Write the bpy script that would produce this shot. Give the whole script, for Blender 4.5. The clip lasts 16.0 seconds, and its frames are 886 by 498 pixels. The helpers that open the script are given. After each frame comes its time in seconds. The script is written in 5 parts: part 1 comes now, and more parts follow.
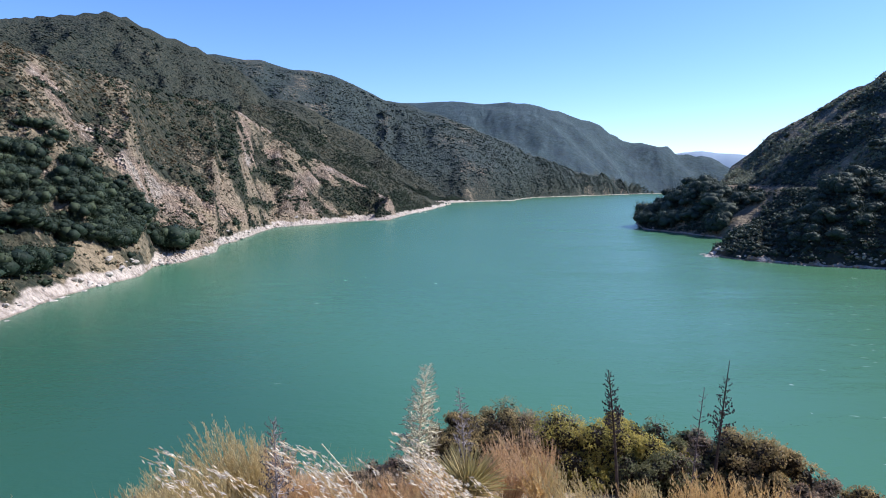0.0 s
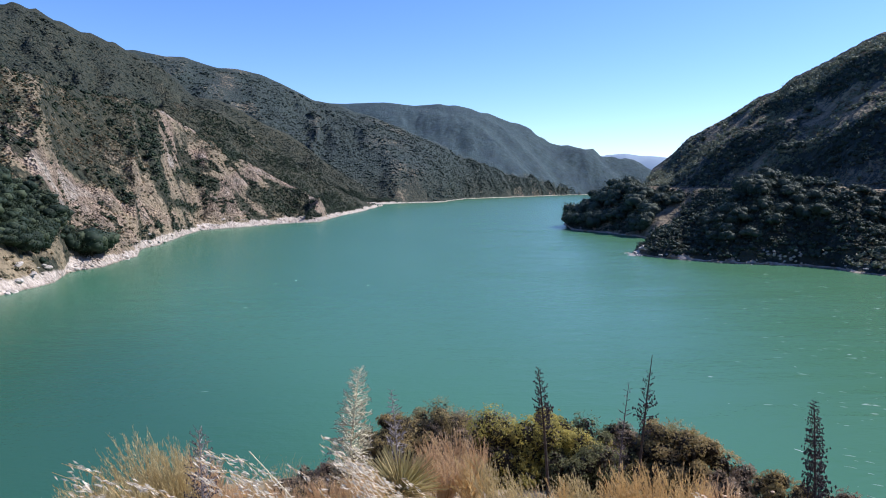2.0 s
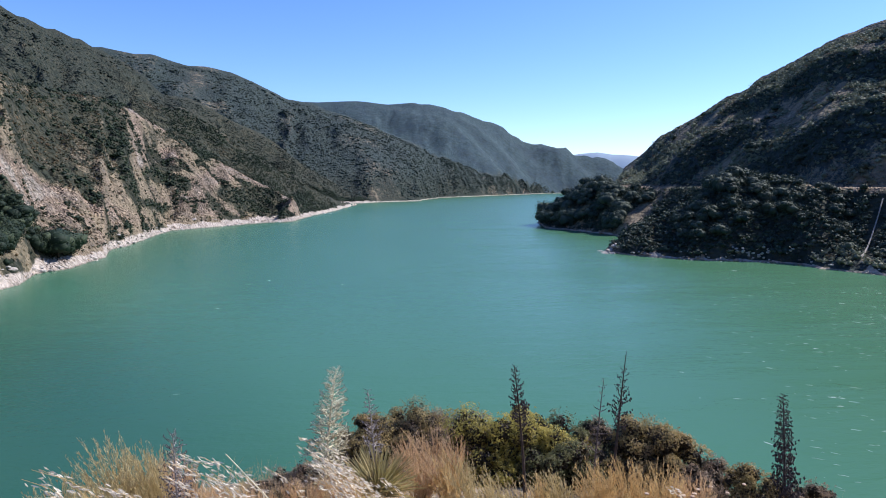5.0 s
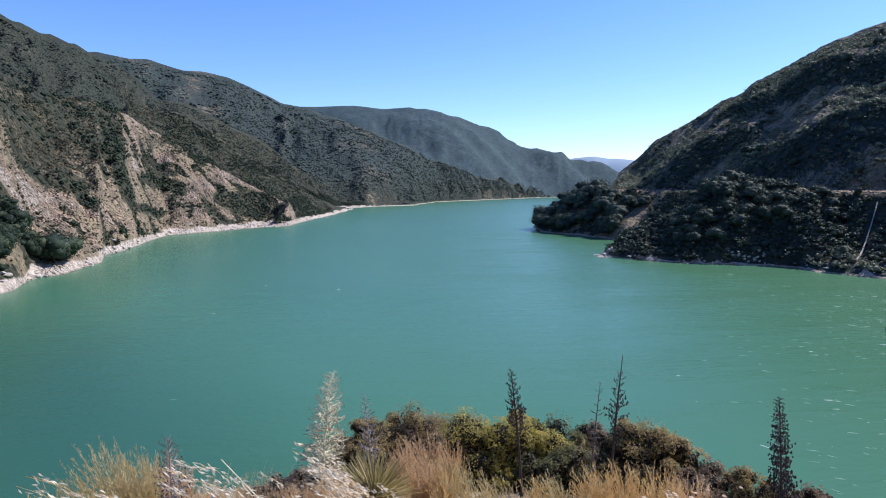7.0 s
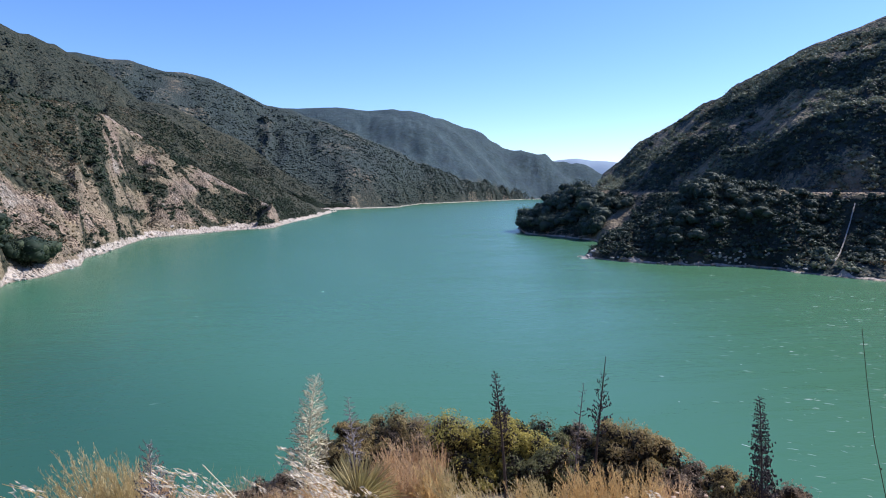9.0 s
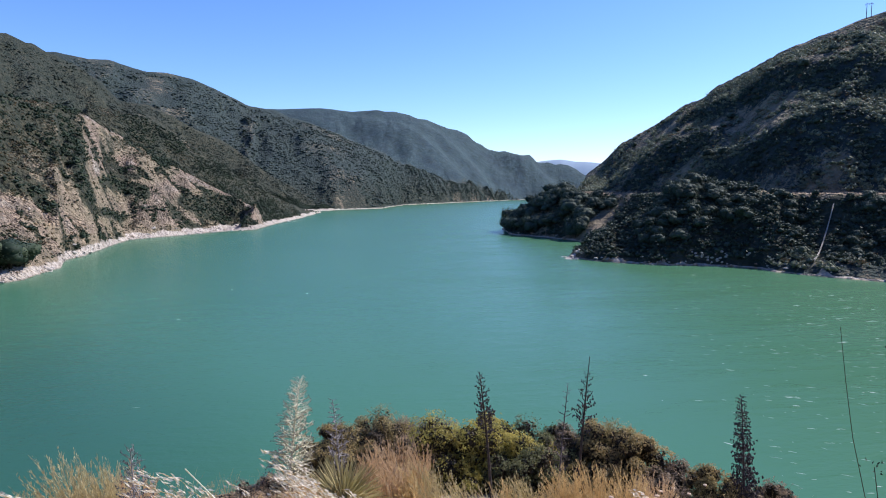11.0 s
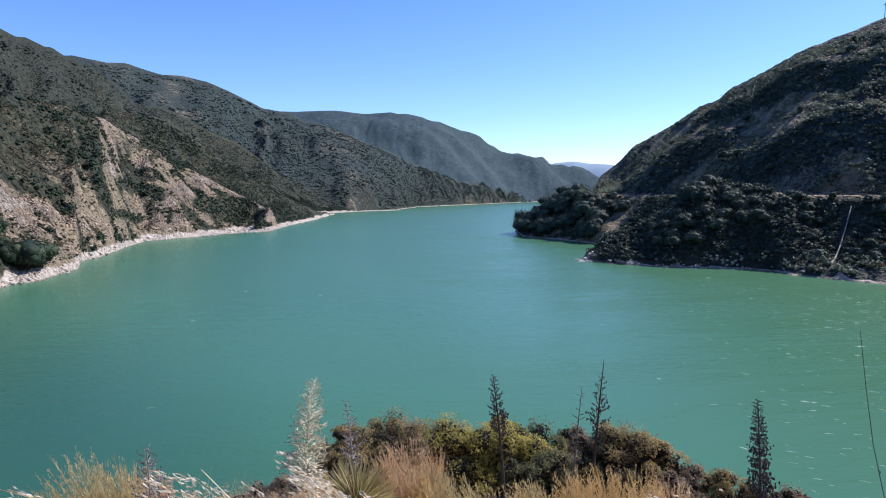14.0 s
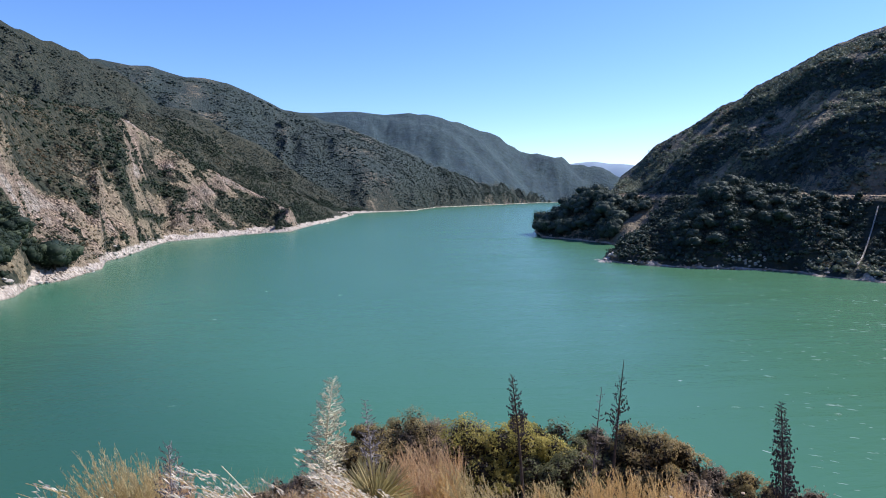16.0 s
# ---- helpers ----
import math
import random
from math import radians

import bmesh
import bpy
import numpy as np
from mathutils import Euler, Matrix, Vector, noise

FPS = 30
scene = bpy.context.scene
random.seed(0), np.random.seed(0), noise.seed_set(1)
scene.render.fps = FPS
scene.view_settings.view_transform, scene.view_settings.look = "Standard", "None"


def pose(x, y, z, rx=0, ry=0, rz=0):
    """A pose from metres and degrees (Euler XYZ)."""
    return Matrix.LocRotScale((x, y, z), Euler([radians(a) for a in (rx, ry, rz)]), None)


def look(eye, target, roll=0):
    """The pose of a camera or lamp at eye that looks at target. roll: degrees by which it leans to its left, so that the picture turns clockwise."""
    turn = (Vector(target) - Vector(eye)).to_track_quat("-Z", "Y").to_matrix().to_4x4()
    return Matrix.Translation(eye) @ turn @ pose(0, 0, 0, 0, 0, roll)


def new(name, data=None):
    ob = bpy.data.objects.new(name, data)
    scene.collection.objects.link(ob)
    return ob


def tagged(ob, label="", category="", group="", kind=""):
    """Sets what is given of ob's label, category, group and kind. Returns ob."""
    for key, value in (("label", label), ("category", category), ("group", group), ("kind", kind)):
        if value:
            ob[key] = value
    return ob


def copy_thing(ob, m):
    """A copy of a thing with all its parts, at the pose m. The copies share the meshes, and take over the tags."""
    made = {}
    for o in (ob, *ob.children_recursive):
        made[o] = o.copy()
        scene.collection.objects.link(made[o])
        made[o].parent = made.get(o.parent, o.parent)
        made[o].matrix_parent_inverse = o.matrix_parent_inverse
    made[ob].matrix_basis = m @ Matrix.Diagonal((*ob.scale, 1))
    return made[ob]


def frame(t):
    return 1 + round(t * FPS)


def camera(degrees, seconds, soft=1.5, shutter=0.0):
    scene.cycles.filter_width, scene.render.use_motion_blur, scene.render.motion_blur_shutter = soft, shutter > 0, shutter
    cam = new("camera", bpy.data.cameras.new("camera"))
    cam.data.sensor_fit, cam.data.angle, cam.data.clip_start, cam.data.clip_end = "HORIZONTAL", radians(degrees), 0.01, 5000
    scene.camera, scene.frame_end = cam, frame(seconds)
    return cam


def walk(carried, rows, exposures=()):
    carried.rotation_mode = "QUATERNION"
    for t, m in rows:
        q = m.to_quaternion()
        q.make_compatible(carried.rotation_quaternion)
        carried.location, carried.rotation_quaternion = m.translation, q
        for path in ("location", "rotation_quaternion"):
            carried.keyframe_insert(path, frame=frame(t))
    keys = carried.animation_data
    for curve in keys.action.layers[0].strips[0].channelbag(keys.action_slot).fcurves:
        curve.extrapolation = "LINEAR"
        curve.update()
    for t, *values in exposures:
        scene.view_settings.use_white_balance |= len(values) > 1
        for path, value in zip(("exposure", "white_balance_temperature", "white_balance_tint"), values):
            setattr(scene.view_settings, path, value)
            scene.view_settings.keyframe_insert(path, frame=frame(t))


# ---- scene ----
# ---- camera ----
EYE = 32.0        # eye height above the water, metres
cam = camera(68.1, 16.0, soft=1.0)
walk(cam, [
    (0.0, pose(-0.006, 0, EYE - 0.001, 84.34, -0.40, 0.00)),
    (0.5, pose(-0.014, 0, EYE + 0.007, 84.42, -0.40, -1.38)),
    (1.0, pose(-0.005, 0, EYE - 0.002, 84.49, -0.34, -2.66)),
    (1.5, pose(0.013, 0, EYE - 0.005, 84.48, -0.34, -4.58)),
    (2.0, pose(0.014, 0, EYE - 0.005, 84.50, -0.40, -5.94)),
    (2.5, pose(0.001, 0, EYE - 0.004, 84.47, -0.33, -6.48)),
    (3.0, pose(0.006, 0, EYE + 0.005, 84.46, -0.27, -6.94)),
    (3.5, pose(0.010, 0, EYE + 0.002, 84.33, -0.29, -7.34)),
    (4.0, pose(-0.004, 0, EYE - 0.007, 84.34, -0.30, -7.69)),
    (6.5, pose(-0.007, 0, EYE + 0.003, 84.68, -0.16, -8.48)),
    (7.0, pose(-0.002, 0, EYE - 0.004, 84.79, -0.14, -8.51)),
    (7.5, pose(0.011, 0, EYE - 0.007, 84.82, -0.11, -8.67)),
    (8.0, pose(0.008, 0, EYE - 0.004, 84.82, -0.15, -9.06)),
    (8.5, pose(0.003, 0, EYE - 0.004, 84.90, -0.13, -9.46)),
    (9.0, pose(0.006, 0, EYE + 0.001, 84.96, -0.13, -9.89)),
    (9.5, pose(0.015, 0, EYE - 0.002, 84.96, -0.06, -10.45)),
    (12.0, pose(0.006, 0, EYE + 0.006, 85.11, -0.06, -11.32)),
    (12.5, pose(0.004, 0, EYE + 0.003, 85.14, -0.09, -11.19)),
    (13.0, pose(-0.013, 0, EYE + 0.012, 85.13, -0.10, -10.78)),
    (13.5, pose(-0.011, 0, EYE + 0.000, 85.22, -0.04, -10.44)),
    (14.0, pose(-0.005, 0, EYE + 0.008, 85.22, -0.07, -10.12)),
    (14.5, pose(-0.014, 0, EYE + 0.008, 85.21, -0.05, -9.75)),
    (15.0, pose(-0.017, 0, EYE + 0.002, 85.21, -0.04, -9.38)),
    (15.5, pose(0.002, 0, EYE - 0.005, 85.30, -0.01, -9.00)),
    (16.0, pose(0.000, 0, EYE - 0.004, 85.26, 0.01, -8.46)),
], exposures=[(0.0, 0.52, 6250, 15), (1.2, 0.44, 6250, 15), (4.0, 0.43, 6250, 15), (16.0, 0.43, 6250, 15)])

# ---- light ----
SUN_AZ, SUN_EL = 75.0, 46.0        # bearing to the right of the lake's axis, height
world = bpy.data.worlds.new("world")
scene.world = world
world.use_nodes = True
sky = world.node_tree.nodes.new("ShaderNodeTexSky")
sky.sky_type, sky.sun_disc = "NISHITA", False
sky.sun_elevation, sky.sun_rotation = radians(SUN_EL), radians(SUN_AZ)
sky.air_density, sky.dust_density, sky.ozone_density, sky.altitude = 0.9, 0.25, 5.0, 400
background = world.node_tree.nodes["Background"]
background.inputs[1].default_value = 0.152
vivid = world.node_tree.nodes.new("ShaderNodeHueSaturation")
vivid.inputs["Hue"].default_value, vivid.inputs["Saturation"].default_value = 0.508, 1.15
world.node_tree.links.new(sky.outputs[0], vivid.inputs["Color"])
world.node_tree.links.new(vivid.outputs[0], background.inputs[0])
sun_data = bpy.data.lights.new("sun", "SUN")
sun_data.energy, sun_data.angle, sun_data.color = 5.0, radians(0.53), (1.0, 0.95, 0.87)
sun = new("sun", sun_data)
SUN_TO = Vector((math.sin(radians(SUN_AZ)) * math.cos(radians(SUN_EL)), math.cos(radians(SUN_AZ)) * math.cos(radians(SUN_EL)), math.sin(radians(SUN_EL))))
sun.matrix_world = look(SUN_TO * 900, (0, 0, 0))


# ---- materials ----
class Mat:
    """A small builder for node materials."""

    def __init__(self, name):
        self.m = bpy.data.materials.new(name)
        self.m.use_nodes = True
        self.t = self.m.node_tree
        self.p = self.t.nodes["Principled BSDF"]
        self.pos = self.t.nodes.new("ShaderNodeNewGeometry")

    def put(self, value, socket):
        if isinstance(value, bpy.types.NodeSocket):
            self.t.links.new(value, socket)
        elif isinstance(value, tuple) and len(value) == 3 and socket.type == "RGBA":
            socket.default_value = (*value, 1)
        else:
            socket.default_value = value

    def noise(self, scale, detail=4, rough=0.55, stretch=(1, 1, 1), vector=None, distortion=0.0):
        mapping = self.t.nodes.new("ShaderNodeMapping")
        self.t.links.new(vector or self.pos.outputs["Position"], mapping.inputs["Vector"])
        mapping.inputs["Scale"].default_value = stretch
        n = self.t.nodes.new("ShaderNodeTexNoise")
        self.t.links.new(mapping.outputs[0], n.inputs["Vector"])
        n.inputs["Scale"].default_value, n.inputs["Detail"].default_value, n.inputs["Roughness"].default_value = scale, detail, rough
        n.inputs["Distortion"].default_value = distortion
        return n.outputs["Fac"]

    def voronoi(self, scale, feature="F1", stretch=(1, 1, 1)):
        mapping = self.t.nodes.new("ShaderNodeMapping")
        self.t.links.new(self.pos.outputs["Position"], mapping.inputs["Vector"])
        mapping.inputs["Scale"].default_value = stretch
        v = self.t.nodes.new("ShaderNodeTexVoronoi")
        v.feature = feature
        self.t.links.new(mapping.outputs[0], v.inputs["Vector"])
        v.inputs["Scale"].default_value = scale
        return v.outputs["Distance"]

    def cells(self, scale):
        """Distance to the middle of the nearest cell, and a number of its own for each cell."""
        v = self.t.nodes.new("ShaderNodeTexVoronoi")
        self.t.links.new(self.pos.outputs["Position"], v.inputs["Vector"])
        v.inputs["Scale"].default_value = scale
        s = self.t.nodes.new("ShaderNodeSeparateColor")
        self.t.links.new(v.outputs["Color"], s.inputs[0])
        return v.outputs["Distance"], s.outputs[0]

    def ramp(self, value, lo, hi, a=0.0, b=1.0):
        n = self.t.nodes.new("ShaderNodeMapRange")
        self.put(value, n.inputs["Value"])
        for k, v in (("From Min", lo), ("From Max", hi), ("To Min", a), ("To Max", b)):
            n.inputs[k].default_value = v
        n.interpolation_type = "SMOOTHSTEP"
        return n.outputs["Result"]

    def math(self, op, a, b=0.0):
        n = self.t.nodes.new("ShaderNodeMath")
        n.operation = op
        self.put(a, n.inputs[0]), self.put(b, n.inputs[1])
        return n.outputs[0]

    def mix(self, fac, a, b, mode="MIX"):
        n = self.t.nodes.new("ShaderNodeMix")
        n.data_type, n.blend_type = "RGBA", mode
        self.put(fac, n.inputs["Factor"])
        self.put(a, n.inputs[6]), self.put(b, n.inputs[7])
        return n.outputs[2]

    def attribute(self, name):
        n = self.t.nodes.new("ShaderNodeAttribute")
        n.attribute_name = name
        return n.outputs["Fac"]

    def island(self):
        return self.pos.outputs["Random Per Island"]

    def each(self):
        return self.t.nodes.new("ShaderNodeObjectInfo").outputs["Random"]

    def height(self):
        n = self.t.nodes.new("ShaderNodeSeparateXYZ")
        self.t.links.new(self.pos.outputs["Position"], n.inputs[0])
        return n.outputs["Z"]

    def bump(self, value, strength, distance):
        n = self.t.nodes.new("ShaderNodeBump")
        n.inputs["Strength"].default_value, n.inputs["Distance"].default_value = strength, distance
        self.t.links.new(value, n.inputs["Height"])
        return n.outputs[0]

    def done(self, color, rough=0.9, normal=None, specular=0.3, metal=0.0, through_light=0.0):
        self.put(color, self.p.inputs["Base Color"]), self.put(rough, self.p.inputs["Roughness"])
        self.p.inputs["Specular IOR Level"].default_value = specular
        self.p.inputs["Metallic"].default_value = metal
        if normal:
            self.t.links.new(normal, self.p.inputs["Normal"])
        if through_light:
            tr = self.t.nodes.new("ShaderNodeBsdfTranslucent")
            self.put(color, tr.inputs[0])
            mx = self.t.nodes.new("ShaderNodeMixShader")
            mx.inputs[0].default_value = through_light
            out = self.t.nodes["Material Output"]
            self.t.links.new(self.p.outputs[0], mx.inputs[1]), self.t.links.new(tr.outputs[0], mx.inputs[2])
            self.t.links.new(mx.outputs[0], out.inputs[0])
        return self.m


def ground_material():
    m = Mat("hillside")
    rock, green, far = m.attribute("rock"), m.attribute("green"), m.attribute("scrub_haze")
    big, mid, fine = m.noise(0.03, 5), m.noise(0.25, 5, 0.65), m.noise(1.7, 4, 0.7)
    soil = m.mix(m.ramp(mid, 0.3, 0.7), (0.30, 0.240, 0.166), (0.180, 0.145, 0.106))
    soil = m.mix(m.ramp(big, 0.35, 0.65, 0, 0.55), soil, (0.27, 0.222, 0.140))
    scree = m.mix(m.ramp(mid, 0.38, 0.62), (0.44, 0.335, 0.245), (0.190, 0.140, 0.104))
    scree = m.mix(m.ramp(m.voronoi(0.42, stretch=(1, 1, 0.5)), 0.0, 0.6, 0.85, 0.0), scree, (0.18, 0.130, 0.105))
    scree = m.mix(m.ramp(m.voronoi(1.2), 0.0, 0.5, 0.6, 0.0), scree, (0.13, 0.10, 0.088))
    scree = m.mix(m.ramp(fine, 0.45, 0.75, 0, 0.5), scree, (0.56, 0.465, 0.37))
    scree = m.mix(m.math("MULTIPLY", m.ramp(rock, 0.76, 1.0), m.ramp(m.noise(0.30, 6, 0.75), 0.30, 0.56)), scree, (0.50, 0.435, 0.365))
    bare = m.mix(m.ramp(rock, 0.25, 0.75), soil, scree)
    # single shrubs, each of its own tone, stand side by side in the scrub
    plants, far_plants = m.cells(0.30), m.cells(0.16)
    scrub = m.mix(m.ramp(plants[1], 0.1, 0.95), (0.030, 0.034, 0.023), (0.066, 0.062, 0.040))
    scrub = m.mix(m.ramp(far, 0.0, 0.5), scrub, m.mix(m.ramp(plants[1], 0.1, 0.95), (0.024, 0.034, 0.028), (0.053, 0.057, 0.043)))
    # aerial haze is put into the far scrub's colour as a blue tint
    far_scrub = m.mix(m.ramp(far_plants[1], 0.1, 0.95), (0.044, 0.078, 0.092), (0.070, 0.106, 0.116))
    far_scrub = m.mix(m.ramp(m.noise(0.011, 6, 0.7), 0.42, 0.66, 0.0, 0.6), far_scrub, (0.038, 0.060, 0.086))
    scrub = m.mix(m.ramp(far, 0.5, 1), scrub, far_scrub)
    cover = m.math("ADD", green, m.math("MULTIPLY", m.math("SUBTRACT", m.noise(0.16, 6, 0.7), 0.5), 1.1))
    cover = m.math("ADD", cover, m.math("MULTIPLY", m.math("SUBTRACT", m.noise(0.7, 3, 0.6), 0.5), 0.9))
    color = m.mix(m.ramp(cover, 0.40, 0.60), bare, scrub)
    color = m.mix(m.ramp(m.noise(0.055, 8, 0.8), 0.40, 0.62, 0.0, 0.5), color, (0.026, 0.037, 0.031))
    # bleached band that the lake leaves along its edge
    edge = m.math("ADD", m.math("MULTIPLY", m.height(), m.attribute("shore")), m.math("MULTIPLY", m.math("SUBTRACT", m.noise(0.06, 5), 0.5), 9.0))
    pale = m.mix(m.ramp(mid, 0.35, 0.7), (0.52, 0.460, 0.400), (0.30, 0.255, 0.220))
    pale = m.mix(m.ramp(m.voronoi(0.6), 0.0, 0.5, 0.6, 0.0), pale, (0.22, 0.19, 0.165))
    color = m.mix(m.ramp(edge, 4.2, 3.2), color, pale)
    color = m.mix(m.ramp(m.height(), 0.55, 0.15, 0, 0.7), color, (0.16, 0.14, 0.11))
    relief = m.math("ADD", m.math("MULTIPLY", mid, 1.3), m.math("MULTIPLY", m.voronoi(0.5), 1.0))
    relief = m.math("ADD", relief, m.math("MULTIPLY", m.math("MULTIPLY", m.voronoi(0.8), rock), 3.0))
    relief = m.math("ADD", relief, m.math("MULTIPLY", fine, 0.25))
    relief = m.math("ADD", relief, m.math("MULTIPLY", m.noise(0.045, 5, 0.7), 7.0))
    canopy = m.math("ADD", m.math("MULTIPLY", m.ramp(plants[0], 0.0, 0.7, 1.0, 0.0), 1.3), m.math("MULTIPLY", m.math("MULTIPLY", m.ramp(far_plants[0], 0.0, 0.7, 1.0, 0.0), far), 0.5))
    relief = m.math("ADD", relief, m.math("MULTIPLY", canopy, m.ramp(green, 0.35, 0.7)))
    return m.done(color, 0.95, m.bump(relief, 0.9, 1.2), 0.15)


def water_material():
    m = Mat("lake_water")
    drift = m.noise(0.006, 4, 0.5, (1, 0.45, 1))
    color = m.mix(m.ramp(drift, 0.35, 0.68), (0.044, 0.140, 0.080), (0.057, 0.168, 0.096))
    # a slightly yellower green towards the right bank
    east = m.t.nodes.new("ShaderNodeSeparateXYZ")
    m.t.links.new(m.pos.outputs["Position"], east.inputs[0])
    cross_lake = m.math("ADD", east.outputs["X"], m.math("MULTIPLY", m.math("SUBTRACT", m.noise(0.012, 4, 0.55), 0.5), 130.0))
    color = m.mix(m.ramp(cross_lake, -60.0, 190.0), color, (0.058, 0.153, 0.082))
    # darkening put into the colour towards the left bank
    color = m.mix(m.ramp(cross_lake, -40.0, -190.0, 0.0, 0.6), color, (0.026, 0.094, 0.060))
    # a further darkening, its mask shaped to fit the camera's view at lower left
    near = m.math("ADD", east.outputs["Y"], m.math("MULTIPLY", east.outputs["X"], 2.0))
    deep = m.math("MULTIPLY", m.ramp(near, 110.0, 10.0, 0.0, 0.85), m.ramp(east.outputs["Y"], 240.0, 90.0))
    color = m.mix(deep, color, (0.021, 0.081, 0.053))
    ripples = m.math("ADD", m.noise(0.9, 3, 0.6, (0.6, 1.2, 1)), m.math("MULTIPLY", m.noise(0.12, 3, 0.5, (0.6, 1.3, 1)), 2.0))
    m.p.inputs["IOR"].default_value = 1.33
    # the wind raises steeper waves on the open reach to the east
    gusts = m.math("MULTIPLY", m.ramp(cross_lake, 0.0, 110.0), m.ramp(m.noise(0.018, 4, 0.6, (0.5, 1.4, 1)), 0.38, 0.62))
    waves = m.math("MULTIPLY", m.noise(0.42, 4, 0.65, (0.45, 1.5, 1)), m.math("MULTIPLY", gusts, 8.0))
    return m.done(color, 0.27, m.bump(m.math("ADD", ripples, waves), 0.32, 0.20), 0.28)


def leaf_material(name, a, b, c, scale=0.15, glow=0.25):
    m = Mat(name)
    color = m.mix(m.ramp(m.noise(scale, 3), 0.35, 0.65), a, b)
    color = m.mix(m.ramp(m.island(), 0.55, 1.0, 0, 0.8), color, c)
    return m.done(color, 0.7, None, 0.25, 0.0, glow)


def plain_material(name, a, b, scale=6.0, rough=0.85, depth=0.01, stretch=(1, 1, 1), vary=0.3):
    m = Mat(name)
    n = m.noise(scale, 5, 0.6, stretch)
    color = m.mix(m.ramp(n, 0.3, 0.7), a, b)
    color = m.mix(m.ramp(m.each(), 0, 1, 0, vary), color, tuple(0.6 * v for v in b))
    return m.done(color, rough, m.bump(n, 0.6, depth), 0.25)


HILL = ground_material()
WATER = water_material()
OAK = leaf_material("oak_leaves", (0.010, 0.023, 0.015), (0.023, 0.042, 0.024), (0.068, 0.090, 0.046), 0.08, 0.10)
# bluish variant of the oak leaves imitates hazy shade on the right bank
HAZY_SHADE = leaf_material("hazy_shade_leaves", (0.022, 0.041, 0.034), (0.048, 0.072, 0.056), (0.104, 0.130, 0.094), 0.08, 0.15)
OLIVE = leaf_material("chaparral_leaves", (0.035, 0.043, 0.026), (0.068, 0.071, 0.042), (0.134, 0.116, 0.066), 0.06)
DRY = leaf_material("dry_brush", (0.15, 0.105, 0.062), (0.20, 0.145, 0.08), (0.10, 0.075, 0.05), 0.06)
DENSE = leaf_material("dense_scrub_leaves", (0.018, 0.031, 0.025), (0.033, 0.047, 0.036), (0.058, 0.066, 0.048), 0.03)
# blue grey in this leaf colour imitates haze on the far ridges
FAR_SCRUB = leaf_material("hazed_far_scrub", (0.058, 0.088, 0.080), (0.082, 0.110, 0.098), (0.118, 0.140, 0.118), 0.02, 0.5)
# light leaf tone imitates grazing sun and haze on the right hill
LIT_SCRUB = leaf_material("lit_scrub_leaves", (0.115, 0.142, 0.100), (0.180, 0.205, 0.145), (0.270, 0.265, 0.185), 0.05)
ROCK = leaf_material("broken_rock", (0.24, 0.180, 0.136), (0.36, 0.280, 0.215), (0.49, 0.415, 0.340), 0.06, 0.0)
BARK = plain_material("bark", (0.11, 0.085, 0.065), (0.06, 0.048, 0.04), 9)


# ---- land ----
def lattice(ix, iy, seed):
    """A repeatable number from 0 to 1 for each whole-numbered place."""
    h = (ix.astype(np.int64) * 374761393 + iy.astype(np.int64) * 668265263 + seed * 974634777) & 0xFFFFFFFF
    h = ((h ^ (h >> 13)) * 1274126177) & 0xFFFFFFFF
    return ((h ^ (h >> 16)) & 0xFFFF) / 65535.0


def wave(x, y, seed=0):
    ix, iy = np.floor(x), np.floor(y)
    fx, fy = x - ix, y - iy
    fx, fy = fx * fx * (3 - 2 * fx), fy * fy * (3 - 2 * fy)
    a, b = lattice(ix, iy, seed), lattice(ix + 1, iy, seed)
    c, d = lattice(ix, iy + 1, seed), lattice(ix + 1, iy + 1, seed)
    return (a + (b - a) * fx) * (1 - fy) + (c + (d - c) * fx) * fy


def fbm(x, y, seed=0, octaves=4):
    total, amp, s = 0.0, 1.0, 0.0
    for k in range(octaves):
        total = total + amp * (wave(x * 2 ** k + 17 * k, y * 2 ** k - 9 * k, seed + k) - 0.5)
        s, amp = s + amp, amp * 0.5
    return total / s * 2


class Ridge:
    """A ridge of hills: rows of bearing (degrees right of the lake's axis), distance of its foot, distance and height of its crest."""

    def __init__(self, rows, foot_height=0.0, flat=0.0, back=0.4, bulge=0.0, rough=1.0):
        self.rows = np.array(rows, float)
        self.foot_height, self.flat, self.back, self.bulge, self.rough = foot_height, flat, back, bulge, rough

    def height(self, az, r):
        a = self.rows[:, 0]
        foot, crest, top = (np.interp(az, a, self.rows[:, k]) for k in (1, 2, 3))
        u = (r - foot) / np.maximum(crest - foot, 1.0)
        rise = self.foot_height + (top - self.foot_height) * (u + self.bulge * np.clip(u, 0, 1) * (1 - np.clip(u, 0, 1)))
        rise = np.where(u < 0, self.foot_height + (r - foot) * 0.45, rise)
        behind = top - np.maximum(r - crest - self.flat, 0) * self.back
        h = np.where(r < crest, rise, behind)
        outside = np.maximum(np.maximum(a[0] - az, az - a[-1]), 0)
        return h - outside * r * 0.02, u


